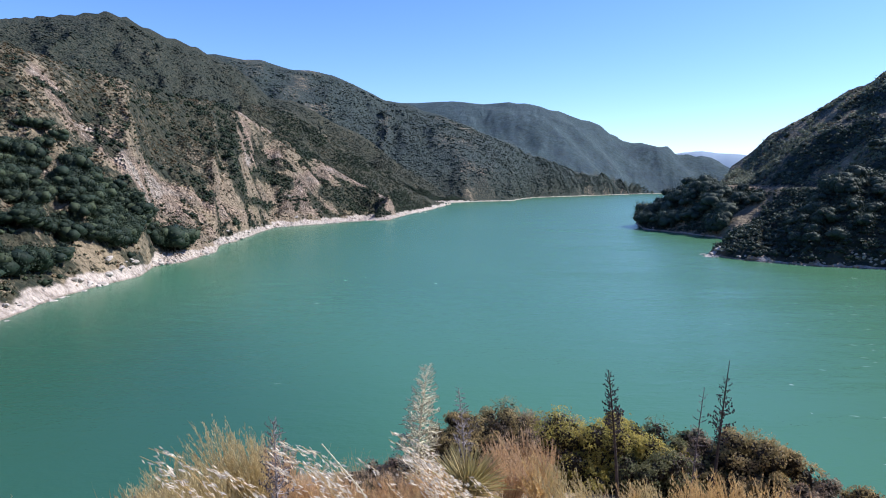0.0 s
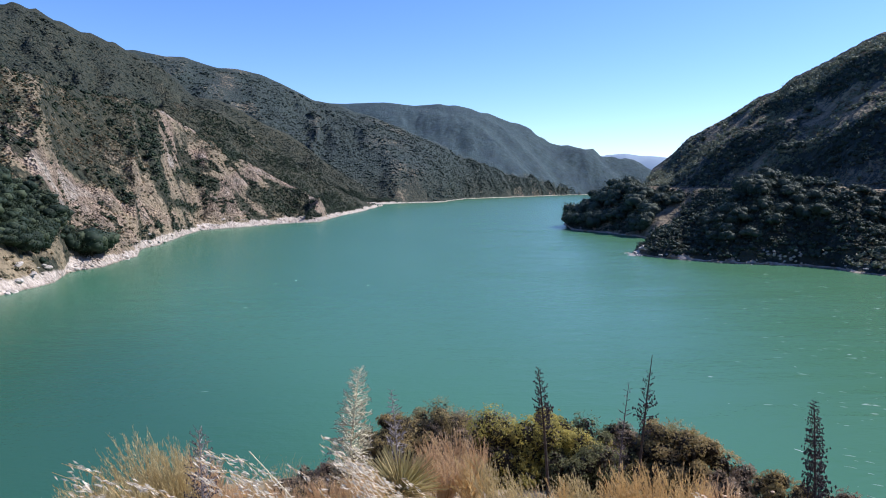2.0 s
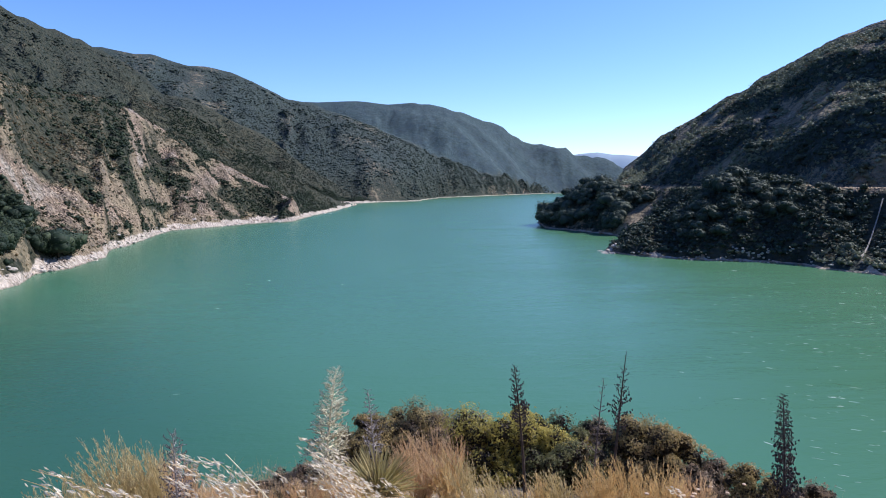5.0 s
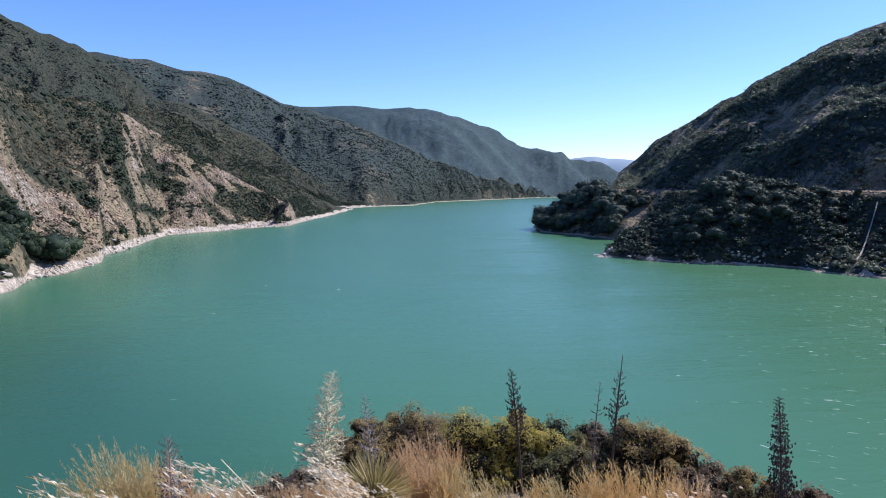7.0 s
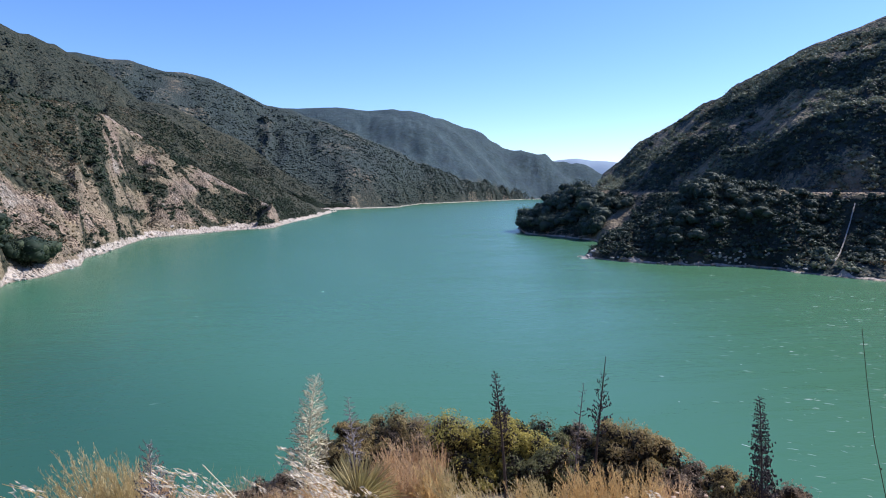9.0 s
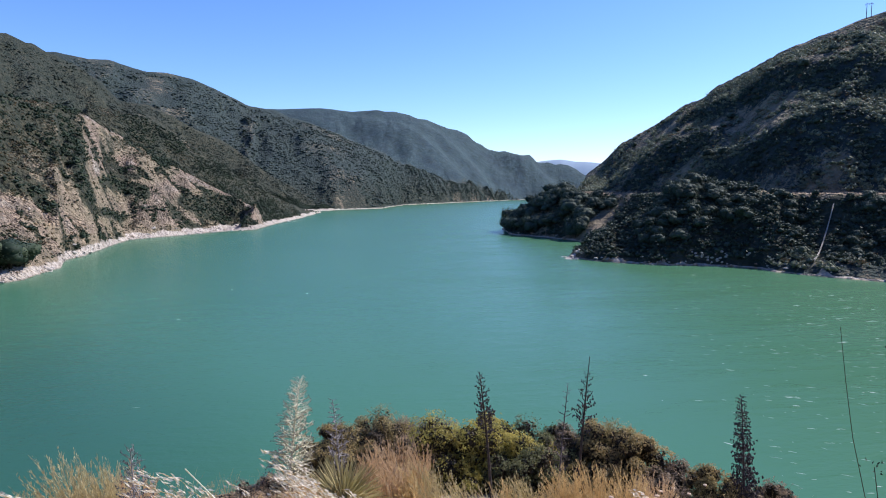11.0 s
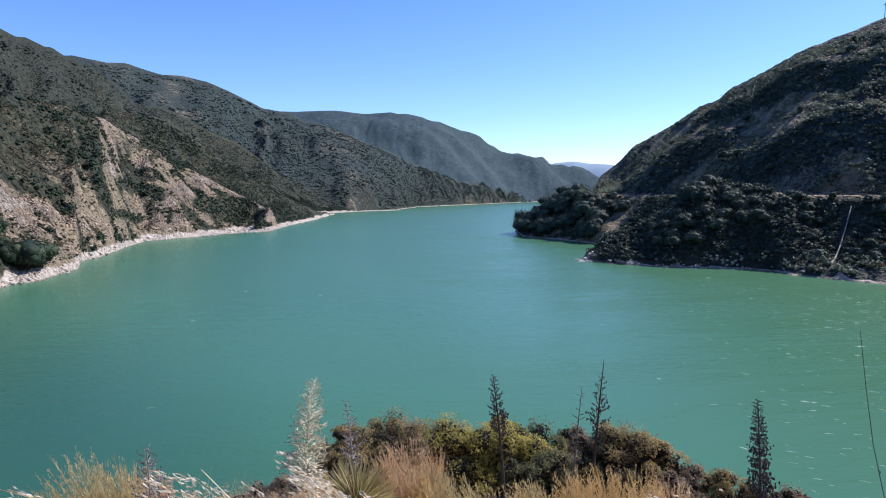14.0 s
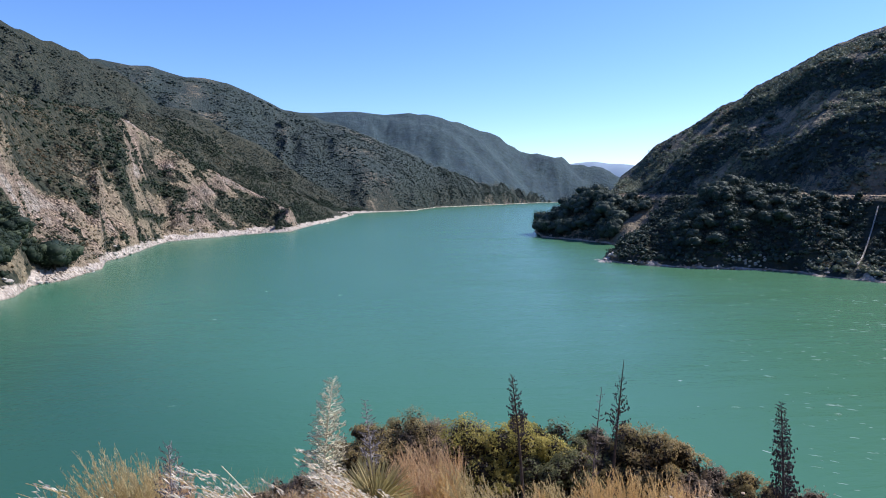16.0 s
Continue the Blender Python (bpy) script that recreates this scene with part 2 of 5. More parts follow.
LEFT = Ridge([
    (-75, 100, 250, 95), (-45, 140, 300, 92), (-34, 181, 350, 93), (-30, 212, 370, 89), (-28, 224, 395, 90), (-25, 243, 425, 89),
    (-24, 269, 450, 89), (-21.5, 285, 490, 91), (-19.1, 317, 515, 91), (-18.8, 352, 525, 91), (-17.5, 373, 545, 90),
    (-16.8, 397, 575, 90), (-14.5, 485, 640, 80), (-11.3, 513, 650, 57), (-10.1, 525, 655, 50), (-6.3, 568, 645, 28.5), (-4.6, 579, 640, 17.5),
    (-3.0, 680, 735, 4), (-2.3, 730, 750, 0.5)], bulge=0.15)
LEE = Ridge([
    (-18.5, 610, 715, 90), (-16.9, 610, 720, 115), (-14.5, 625, 740, 112), (-12.7, 625, 760, 107), (-8.9, 640, 780, 79.5), (-8, 640, 785, 73.5), (-5.1, 645, 790, 41),
    (-2.9, 690, 800, 27), (-1.2, 790, 850, 14), (0.65, 1043, 1060, 2)])
SECOND = Ridge([
    (-75, 400, 800, 220), (-33.4, 420, 880, 209), (-30.8, 430, 930, 226), (-26.5, 460, 980, 253), (-24.6, 480, 1000, 249), (-20.3, 540, 1050, 230),
    (-16.7, 620, 1100, 208), (-14.5, 700, 1120, 174), (-12.5, 760, 1130, 165), (-9.4, 820, 1140, 140), (-7, 880, 1150, 116),
    (-4.1, 960, 1160, 76), (-0.5, 1080, 1172, 26), (0.7, 1130, 1180, 12), (2.3, 1184, 1200, 2)])
THIRD = Ridge([
    (-75, 900, 1500, 200), (-33, 900, 1550, 230), (-19.5, 950, 1700, 342), (-17.6, 960, 1720, 340), (-15.3, 980, 1740, 337), (-12.6, 1000, 1760, 325),
    (-9.4, 1040, 1780, 316), (-7.7, 1060, 1790, 301), (-5.1, 1090, 1800, 253), (-3.1, 1110, 1800, 246), (-0.7, 1140, 1780, 221),
    (2.1, 1184, 1740, 184), (3.9, 1230, 1720, 161), (5.9, 1292, 1700, 136), (8.2, 1640, 1800, 110), (10.5, 1825, 1950, 81),
    (12.5, 2010, 2120, 60), (14.5, 2230, 2350, 52), (16.5, 2490, 2600, 45), (18, 2690, 2760, 5)])
FOURTH = Ridge([
    (-75, 1900, 2800, 250), (-20, 1900, 2800, 310), (-5, 1900, 2900, 389), (-2.4, 1800, 2900, 386), (0.7, 1700, 2900, 395), (3.4, 1650, 2900, 383),
    (5.6, 1640, 2900, 390), (8.4, 1665, 2950, 374), (10.8, 1860, 3000, 341), (13.2, 2100, 3050, 303), (15.1, 2310, 3100, 234),
    (16.9, 2570, 3150, 221), (18.7, 2800, 3200, 212), (20, 2850, 3250, 179), (21.3, 2900, 3300, 180), (23.4, 2950, 3350, 129), (28, 3000, 3400, 60), (75, 3000, 3400, 60)])
POINT = Ridge([
    (16.5, 565, 580, 0.5), (17.1, 497, 545, 8), (18.3, 482, 535, 16), (19.8, 471, 525, 24), (21.2, 456, 515, 29), (22.7, 438, 505, 32),
    (24, 405, 495, 32), (26.7, 392, 465, 32), (30, 382, 432, 32), (34, 372, 402, 32), (37, 335, 364, 32)], flat=9, back=0.4, bulge=0.35)
SPUR = Ridge([
    (22.3, 326, 332, 0.5), (24.7, 311, 338, 9), (26.5, 307, 341, 14), (28.7, 304, 345, 23), (30.4, 304, 350, 33), (32.5, 306, 351, 37),
    (35.1, 309, 348, 35), (36.7, 306, 346, 32.5), (37.9, 302, 344, 32), (42, 291, 337, 32), (45.5, 286, 332, 32), (60, 280, 325, 32), (90, 250, 300, 32)],
    flat=9, back=0.35, bulge=0.3)
RIGHT = Ridge([
    (23.1, 503, 640, 30), (23.5, 501, 640, 49), (25.2, 488, 615, 63), (26.3, 478, 600, 75),
    (29, 450, 575, 88), (31.3, 428, 555, 101), (32.6, 420, 548, 104), (33.4, 414, 543, 111),
    (34.8, 402, 535, 116), (37.5, 372, 518, 126), (38.1, 367, 515, 129), (40.1, 360, 510, 134), (42.2, 356, 507, 140), (44.5, 352, 505, 146),
    (55, 345, 510, 165), (95, 310, 480, 165)], foot_height=32.0, back=0.3, bulge=0.12)
RIDGES = (LEFT, SECOND, THIRD, FOURTH, POINT, SPUR, RIGHT, LEE)


# ravines of the near hillside: bearing and share of the way up at the top and at the bottom, half width in degrees
RAVINES = [(-19.4, 1.00, -16.2, 0.32, 1.9), (-21.3, 0.97, -19.0, 0.60, 1.3), (-30.5, 0.85, -23.0, 0.25, 1.0), (-24.2, 0.95, -20.0, 0.35, 1.2), (-12.6, 0.7, -10.6, 0.10, 0.7), (-9.3, 0.75, -7.0, 0.25, 1.0), (-35.5, 0.7, -30.0, 0.15, 1.2)]


def ravines(az, u, x, y):
    deep = np.zeros(az.shape)
    bend = fbm(x / 26, y / 26, 131) * 1.0
    for a0, u0, a1, u1, w in RAVINES:
        t = np.clip((u0 - u) / (u0 - u1), 0, 1)
        line = a0 + (a1 - a0) * t + bend
        ends = np.clip((u0 + 0.08 - u) / 0.16, 0, 1) * np.clip((u - u1 + 0.12) / 0.2, 0, 1)
        deep = np.maximum(deep, np.clip(1 - np.abs(az - line) / w, 0, 1) * ends)
    return deep


def spurs(az, r, which):
    """Spurs (above 0) and gullies (below) that run down aslant: to the right on the left shore, to the left on the right shore."""
    x, y = r * np.sin(np.radians(az)), r * np.cos(np.radians(az))
    size = np.clip(r / 450, 0.6, 5)
    slant = np.where(which == 6, -1.5, np.where((which <= 3) | (which == 7), 0.45, 0.1))
    g = fbm((np.radians(az) * r + slant * r) / (46 * size) + fbm(x / 90, y / 90, 3) * 0.6, r / (230 * size), 11)
    return np.maximum(0.45 - np.abs(g) * 2.4, -0.6)


# spurs that climb aslant across the hill on the right: how far they stand out, run (degrees) of the steep side and of the
# gentle side above, bearings and heights (degrees) along the crest, first and last bearing
SPURS = ((11.0, 2.2, 3.6, (32, 32.9, 34.7, 36.7, 39, 40.5, 41.9, 45, 50), (1.2, 1.8, 3.0, 4.1, 5.3, 5.6, 5.7, 5.7, 5.8), 31, 70),
         (8.0, 1.6, 3.0, (35, 37.6, 40, 42.4, 45, 50), (8.4, 9.7, 9.8, 9.7, 9.9, 10.5), 34.6, 70),
         (6.5, 1.9, 1.5, (26, 28.3, 30, 31.5, 33, 34.6), (0.8, 2.4, 3.7, 4.7, 5.0, 5.5), 25, 34.8),
         (5.0, 1.1, 1.2, (30, 31, 32.7, 35), (5.4, 6.3, 7.1, 7.5), 30, 35.5),
         (4.5, 0.9, 1.1, (41.2, 42.6, 44.8, 47), (6.6, 7.3, 8.7, 9.5), 41, 60))


def shoulders(az, r):
    """The spurs' rise above the plain slope; and how far a place lies on a spur's steep near side."""
    h, _ = RIGHT.height(az, r)
    e = np.degrees(np.arctan2(h - EYE, np.maximum(r, 1.0)))
    total, slope = np.zeros(np.shape(az)), np.zeros(np.shape(az))
    sway = fbm(az / 1.6, e / 1.6, 201)
    for high, below, above, line, up, lo, hi in SPURS:
        s = e + high / 7.8 - np.interp(az + sway * 0.6, line, up) - sway * 0.25
        ends = np.clip((az - lo) / 1.6, 0, 1) * np.clip((hi - az) / 1.5, 0, 1)
        total = total + high * ends * np.where(s < 0, np.clip(1 + s / below, 0, 1), np.clip(1 - s / above, 0, 1))
        slope = np.maximum(slope, ends * np.clip((s + below) / 0.4, 0, 1) * np.clip(-s / 0.3, 0, 1))
    # a rib straight down the lower slope
    rib = (az - 41.2 + sway * 0.5) / np.where(az < 41.2, 1.3, 2.6)
    total = total + 7.0 * np.clip(1 - np.abs(rib), 0, 1) * np.clip((5.2 - e) / 1.5, 0, 1) * np.clip(e / 0.5, 0, 1)
    return total, slope


def land(az, r):
    """Height of the land above the water, and which ridge it belongs to."""
    x, y = r * np.sin(np.radians(az)), r * np.cos(np.radians(az))
    # spurs and gullies bend the contours, and run down the slopes
    swing = fbm(x / 60, y / 60, 5) * 0.9 * np.clip(r / 500, 0.3, 1)
    best = np.full(az.shape, -12.0)
    which = np.full(az.shape, -1)
    crestness = np.zeros(az.shape)
    for k, ridge in enumerate(RIDGES):
        h, u = ridge.height(az + swing * 0.35, r)
        pick = h > best
        best, which = np.where(pick, h, best), np.where(pick, k, which)
        crestness = np.where(pick, np.clip(1.1 - np.abs(u - 1) * 3.6, 0, 1), crestness)
    size = np.clip(r / 450, 0.6, 5)
    gully = spurs(az, r, which)
    calm = np.clip(np.where(which == 6, (best - 32) / 11, best / 14), 0, 1) * (1 - 0.93 * crestness)
    rough = gully * np.where(which == 1, np.interp(az, [-12, -7], [22.0, 8.0]), np.where(which == 7, 3.0, np.where(which == 2, 8.0, np.where(which == 3, 5.0, np.where(which == 6, 19.0, 14.0))))) * size ** 0.9 + fbm(x / (22 * size ** 0.7), y / (22 * size ** 0.7), 21) * 3.0 * size ** 0.7 + fbm(x / 6, y / 6, 31, 3) * np.where(which == 0, 2.2, 0.9)
    rough = rough * np.where(which == 6, 0.30, 1.0) + np.where((which == 0) & (az > -24), fbm(np.radians(az) * r / 9 + r / 16, r / 55, 321, 3) * 3.0 - np.abs(fbm(x / 15, y / 15, 341, 3)) * 7.0, 0) + np.where(which == 6, shoulders(az, r)[0], 0)
    # broad spurs of the far ridges
    lean = np.radians(az) * r + 0.5 * r
    rough = rough + np.where(which == 3, fbm(lean / 230, r / 1500, 301, 2) * 62, np.where(which == 2, fbm(lean / 150, r / 900, 311, 2) * 34, 0))
    _, u = LEFT.height(az, r)
    rough = rough - np.where(which == 0, ravines(az, u, x, y) * 3, 0)
    bench = np.where((which >= 4) & (which <= 6) & (np.abs(best - 32) < 0.6), 0.0, 1.0)
    h = best + rough * calm * bench * np.where(which == 4, 0.45, 1.0)
    # a steep cut bank round the knoll
    h = h + np.where(which == 5, 3.2 * np.clip(best / 1.6, 0, 1) * np.clip((26 - best) / 12, 0, 1) * np.clip(0.7 + fbm(x / 16, y / 16, 351) * 1.6, 0, 1), 0)
    h = h + np.where((best > -4) & (best < 9) & (r > 90), fbm(x / 9, y / 9, 41) * 1.3 + fbm(x / 3, y / 3, 43, 2) * 0.6, 0)
    # the bank on which the camera stands
    front = np.clip((np.cos(np.radians(az)) + 0.25) / 0.5, 0, 1)
    bank = EYE - 1.6 - 0.33 * np.minimum(r, 14) - 0.62 * np.maximum(r - 14, 0) + fbm(x / 2.5, y / 2.5, 51, 3) * 0.14 * np.clip(r / 3, 0, 1)
    rear = EYE - 1.6 + 0.5 * np.maximum(r - 11, 0) * np.clip(1 - (r - 300) / 400, 0, 1)
    home = front * bank + (1 - front) * np.minimum(rear, EYE + 110)
    return np.maximum(h, home), np.where(home > h, 9, which)


# bare rock and woods on the hills: bearing and height (degrees) at both ends, half width in degrees, strength
BARE = ((-31.5, 8.1, -30.5, 7.0, 0.5, 0.8), (-30.5, 7.0, -29.7, 5.7, 0.5, 0.9), (-29.7, 5.7, -29.2, 4.3, 0.5, 0.9), (-29.2, 4.3, -27.8, 3.6, 0.5, 1.0),
        (-27.8, 3.6, -26.1, 2.1, 0.9, 1.0), (-26.1, 2.1, -23.6, -0.7, 0.8, 1.0), (-32.1, 1.7, -30.3, 0.0, 0.25, 1.0), (-16.9, 5.7, -14.5, 4.2, 0.20, 1.0),
        (-16.8, 4.6, -16.4, 3.0, 0.6, 0.75), (-17.0, 1.7, -14.3, 2.1, 0.65, 0.9), (-13.2, -0.6, -10.3, 0.8, 0.9, 0.85), (-10.2, 1.7, -9.2, 3.1, 0.35, 0.85))
BARE_LOW = ((-10.2, 1.5, -7.8, 0.2, 0.16, 1.0), (-7.8, 0.2, -5.7, -0.7, 0.18, 1.0), (-5.9, 0.6, -5.2, -0.4, 0.4, 0.7), (-5.7, -1.1, -4.6, -2.2, 0.55, 0.9),
            (-12.3, 2.7, -11.1, 1.9, 0.25, 0.9), (-22.8, -0.5, -19.9, -1.6, 0.7, 0.8), (-19.9, -1.6, -16.9, -2.8, 0.6, 0.75), (-24.2, -1.6, -20.5, -2.8, 0.7, 0.9),
            (-15.2, -1.6, -12.0, -2.6, 0.5, 0.7), (-12.0, -2.2, -7.0, -2.6, 0.3, 0.7), (-4.6, -1.7, -2.4, -1.9, 0.3, 0.8))
CREST_SOIL = ((-17.3, 9.3, -14.7, 7.0, 0.16, 0.6), (-14.7, 7.0, -11.3, 4.8, 0.08, 0.5), (-11.3, 4.8, -7.6, 1.9, 0.07, 0.45), (-20.5, 6.4, -17.2, 5.9, 0.14, 0.5), (-26.5, 7.2, -20.5, 6.4, 0.12, 0.4))
WOODS = ((-18.9, 6.2, -17.8, 5.8, 0.35, 1.0), (-18.3, 5.2, -17.8, 2.4, 0.75, 1.0), (-17.8, 2.4, -17.0, -0.6, 0.55, 1.0), (-14.3, 5.4, -11.6, 2.4, 0.55, 1.0),
         (-13.4, 5.6, -10.6, 3.6, 0.55, 0.9), (-9.0, 2.2, -6.7, 1.4, 0.5, 1.0), (-10.0, -0.9, -7.2, -2.0, 0.65, 1.0), (-15.9, 0.8, -13.4, -0.1, 0.45, 0.95),
         (-16.9, -1.3, -14.8, -2.0, 0.35, 0.9), (-24.8, 5.8, -22.5, 3.9, 0.55, 0.8), (-28.1, 4.95, -27.0, 4.6, 0.35, 0.9), (-25.3, 8.9, -21.3, 7.7, 0.6, 0.9),
         (-23.8, 1.5, -22.2, 0.5, 0.35, 0.9), (-21.3, 5.2, -19.6, 4.0, 0.4, 0.75))


def streaks(az, el, rows, x, y):
    """1 along the given lines, fading to ragged edges."""
    best = np.zeros(np.shape(az))
    a = az + fbm(x / 24, y / 24, 61) * 0.22 + fbm(x / 7, y / 7, 63, 3) * 0.22
    e = el + fbm(x / 24, y / 24, 65) * 0.16 + fbm(x / 7, y / 7, 67, 3) * 0.18
    for a0, e0, a1, e1, w, power in rows:
        da, de = a1 - a0, e1 - e0
        t = np.clip(((a - a0) * da + (e - e0) * de) / (da * da + de * de), 0, 1)
        best = np.maximum(best, power * np.clip(1.6 - np.hypot(a - a0 - t * da, e - e0 - t * de) / w, 0, 1))
    return best


def wood_line(az):
    """How far up the near slope the oak wood reaches."""
    return np.interp(az, [-40, -36, -30, -27, -23.5, -21.5, -21], [0.72, 0.66, 0.50, 0.31, 0.15, 0.06, -1])


def cover(az, r, h, which):
    """Rockiness, greenness and haze tint of the scrub on the land."""
    x, y = r * np.sin(np.radians(az)), r * np.cos(np.radians(az))
    _, u = LEFT.height(az, r)
    left = which == 0
    wob = fbm(x / 26, y / 26, 61)
    el = np.degrees(np.arctan2(h - EYE, np.maximum(r, 1.0)))
    hills = (which == 0) | (which == 1) | (which == 7)
    trees = hills * streaks(az, el, WOODS, x, y)
    bare = np.maximum(streaks(az, el, BARE, x, y), streaks(az, el, BARE_LOW, x, y))
    low = np.clip((0.62 - u) / 0.3, 0, 1) * np.clip((az + 23.5) / 2, 0, 1)
    rubble = np.clip((0.36 - u) / 0.15, 0, 1) * np.clip((az + 25) / 2, 0, 1) * np.clip((-13 - az) / 3, 0, 1)
    rock = np.maximum(low * 0.46, rubble * 0.52)
    ragged = fbm(x / 11, y / 11, 151) * 0.9 + wob * 0.4
    rock = np.where(left, np.clip(rock * (1 + ragged * 0.8) + ragged * 0.40 - 0.08, 0, 1), 0.0)
    rock = np.where(left, np.maximum(rock, bare * (0.90 + ragged * 0.50)) * (1 - trees), rock)
    rock = np.maximum(rock, hills * streaks(az, el, CREST_SOIL, x, y) * (0.8 + ragged * 0.5))
    near_right = (which == 4) | (which == 5) | (which == 6)
    rock = np.where(near_right, np.clip(fbm(x / 30, y / 30, 71) * 1.2 - 0.3, 0, 0.4), rock)
    rock = np.where(which == 7, np.clip(fbm(x / 20, y / 20, 241) * 1.6 - 0.3, 0, 0.55), rock)
    table = np.array([0.47, 0.92, 0.78, 0.95, 0.72, 0.80, 0.70, 0.86, 0.5, 0.2])
    # share of painted haze tint for each ridge, the right hill included
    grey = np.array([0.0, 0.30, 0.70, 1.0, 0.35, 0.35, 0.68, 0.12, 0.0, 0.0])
    green = table[which] + fbm(x / 70, y / 70, 81) * np.where(which == 1, 0.34, 0.22)
    forest = left * np.clip((wood_line(az) + wob * 0.12 - u) / 0.06, 0, 1) * (u > 0.06)
    forest = forest * (rock < 0.6)
    gaps = forest * (fbm(x / 16, y / 16, 141) < 0.02)
    green = green - gaps * 0.22
    forest = np.maximum(forest * (1 - gaps), trees)
    _, lee = LEE.height(az, r)
    forest = np.maximum(forest, (which == 7) * np.clip((0.60 - lee + fbm(x / 30, y / 30, 231) * 0.4) / 0.1, 0, 1))
    green = green + left * np.clip((-17 - az) / 2, 0, 1) * np.clip((u - 0.3) / 0.3, 0.4, 1) * 0.15
    green = np.maximum(green, forest * np.where(trees > 0.5, 0.8, 0.56)) - rock * 0.42
    back = spurs(az, r, which)
    green = green - np.where((which >= 0) & (which <= 6), np.clip(back, -0.5, 0.45) * np.where(near_right, 0.5, np.where(which == 1, 0.28, 0.4)), 0)
    green = green - left * rubble * 0.16
    grove = left * np.clip((fbm(x / 15, y / 15, 181) - np.where(az > -19, 0.0, 0.20)) * 6, 0, 1)
    green = np.maximum((green + grove * 0.5) * (1 - 0.42 * left * bare * (grove < 0.5)), trees * 0.95)
    forest = np.maximum(forest, grove)
    # dry grass above the inlet, and the pale fill below the road
    _, v = POINT.height(az, r)
    strip = (which == 4) * np.exp(-((az - 22.9 - 3.9 * v + wob * 0.3) / 0.75) ** 2)
    green = green - strip * 1.0
    rock = rock * (1 - strip)
    _, w = RIGHT.height(az, r)
    slope = shoulders(az, r)[1]
    # cover tone imitates light: dark brush on steep sides, paler on gentle ones
    green = np.where(which == 6, 0.60 + slope * 0.30 - 0.20 * np.clip(1.2 - np.abs(az - 41.7) / 1.5, 0, 1) * np.clip((5.5 - el) / 1.5, 0, 1) + fbm(x / 38, y / 38, 211) * 0.40 + fbm(x / 12, y / 12, 213, 3) * 0.25, green)
    fill = np.isin(which, (4, 5)) & (h > 30.2) & (h < 32.2) & ((az > 37) | (az < 26.5))
    rock, green = np.where(fill, 0.62, rock), np.where(fill, 0.1, green)
    green = np.where(which == 9, 0.15, green)
    far_scar = np.where((which >= 1) & (which <= 3), np.clip((fbm(x / 40, y / 40, 91) - 0.62) * 5, 0, 0.6), 0)
    far_scar = np.maximum(far_scar, (which == 2) * (h < 20) * np.clip(fbm(x / 45, y / 45, 251) * 4 - 0.6, 0, 0.8))
    rock = np.clip(rock - trees * 0.6 + far_scar, 0, 1)
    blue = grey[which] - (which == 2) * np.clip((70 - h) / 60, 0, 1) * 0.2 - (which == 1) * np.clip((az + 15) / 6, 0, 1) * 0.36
    return rock, np.clip(green - far_scar * 0.3, 0, 1), blue, forest


def mesh_object(name, verts, faces, material, attributes=(), smooth=False):
    """One mesh from arrays of corners and of faces with equal corner counts."""
    me = bpy.data.meshes.new(name)
    n = faces.shape[1]
    me.vertices.add(len(verts)), me.loops.add(faces.size), me.polygons.add(len(faces))
    me.vertices.foreach_set("co", np.ascontiguousarray(verts, np.float32).ravel())
    me.loops.foreach_set("vertex_index", np.ascontiguousarray(faces, np.int32).ravel())
    me.polygons.foreach_set("loop_start", np.arange(0, faces.size, n, dtype=np.int32))
    if smooth:
        me.polygons.foreach_set("use_smooth", np.ones(len(faces), bool))
    for key, values in attributes:
        me.attributes.new(key, "FLOAT", "POINT").data.foreach_set("value", np.ascontiguousarray(values, np.float32))
    me.materials.append(material)
    me.update(), me.validate()
    return new(name, me)


def build_ground():
    az = np.concatenate([np.arange(-180, -60, 3.0), np.arange(-60, -37, 0.5), np.arange(-37, 48, 0.19), np.arange(48, 60, 0.5), np.arange(60, 180.1, 3.0)])
    az[-1] = 180.0
    r = np.concatenate([[0.0], np.geomspace(0.05, 60, 76), np.geomspace(62, 165, 8), np.geomspace(170, 900, 250), np.geomspace(910, 4500, 90), [4700, 4850]])
    a, d = np.meshgrid(az, r, indexing="ij")
    h, which = land(a, d)
    which = np.where(which < 0, 3, which)
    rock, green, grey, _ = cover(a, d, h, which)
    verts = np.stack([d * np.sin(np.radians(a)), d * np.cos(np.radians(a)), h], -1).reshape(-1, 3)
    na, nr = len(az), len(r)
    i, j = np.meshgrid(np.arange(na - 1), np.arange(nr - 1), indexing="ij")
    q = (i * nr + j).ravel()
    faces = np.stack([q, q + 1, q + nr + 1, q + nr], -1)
    ob = mesh_object("ground", verts, faces, HILL, [("rock", rock.ravel()), ("green", green.ravel()), ("scrub_haze", grey.ravel()), ("shore", np.where(which == 4, 4.0, np.where((which == 5) | (which == 6), np.interp(fbm(a / 1.3, d / 60, 361), [-0.15, 0.35], [6.5, 1.0]), np.where((which == 2) | (which == 3), 2.2, 1.0))).ravel())], True)
    return tagged(ob, "dry chaparral hills with bare rocky scars above a lake", "hillside", kind="structure")


build_ground()


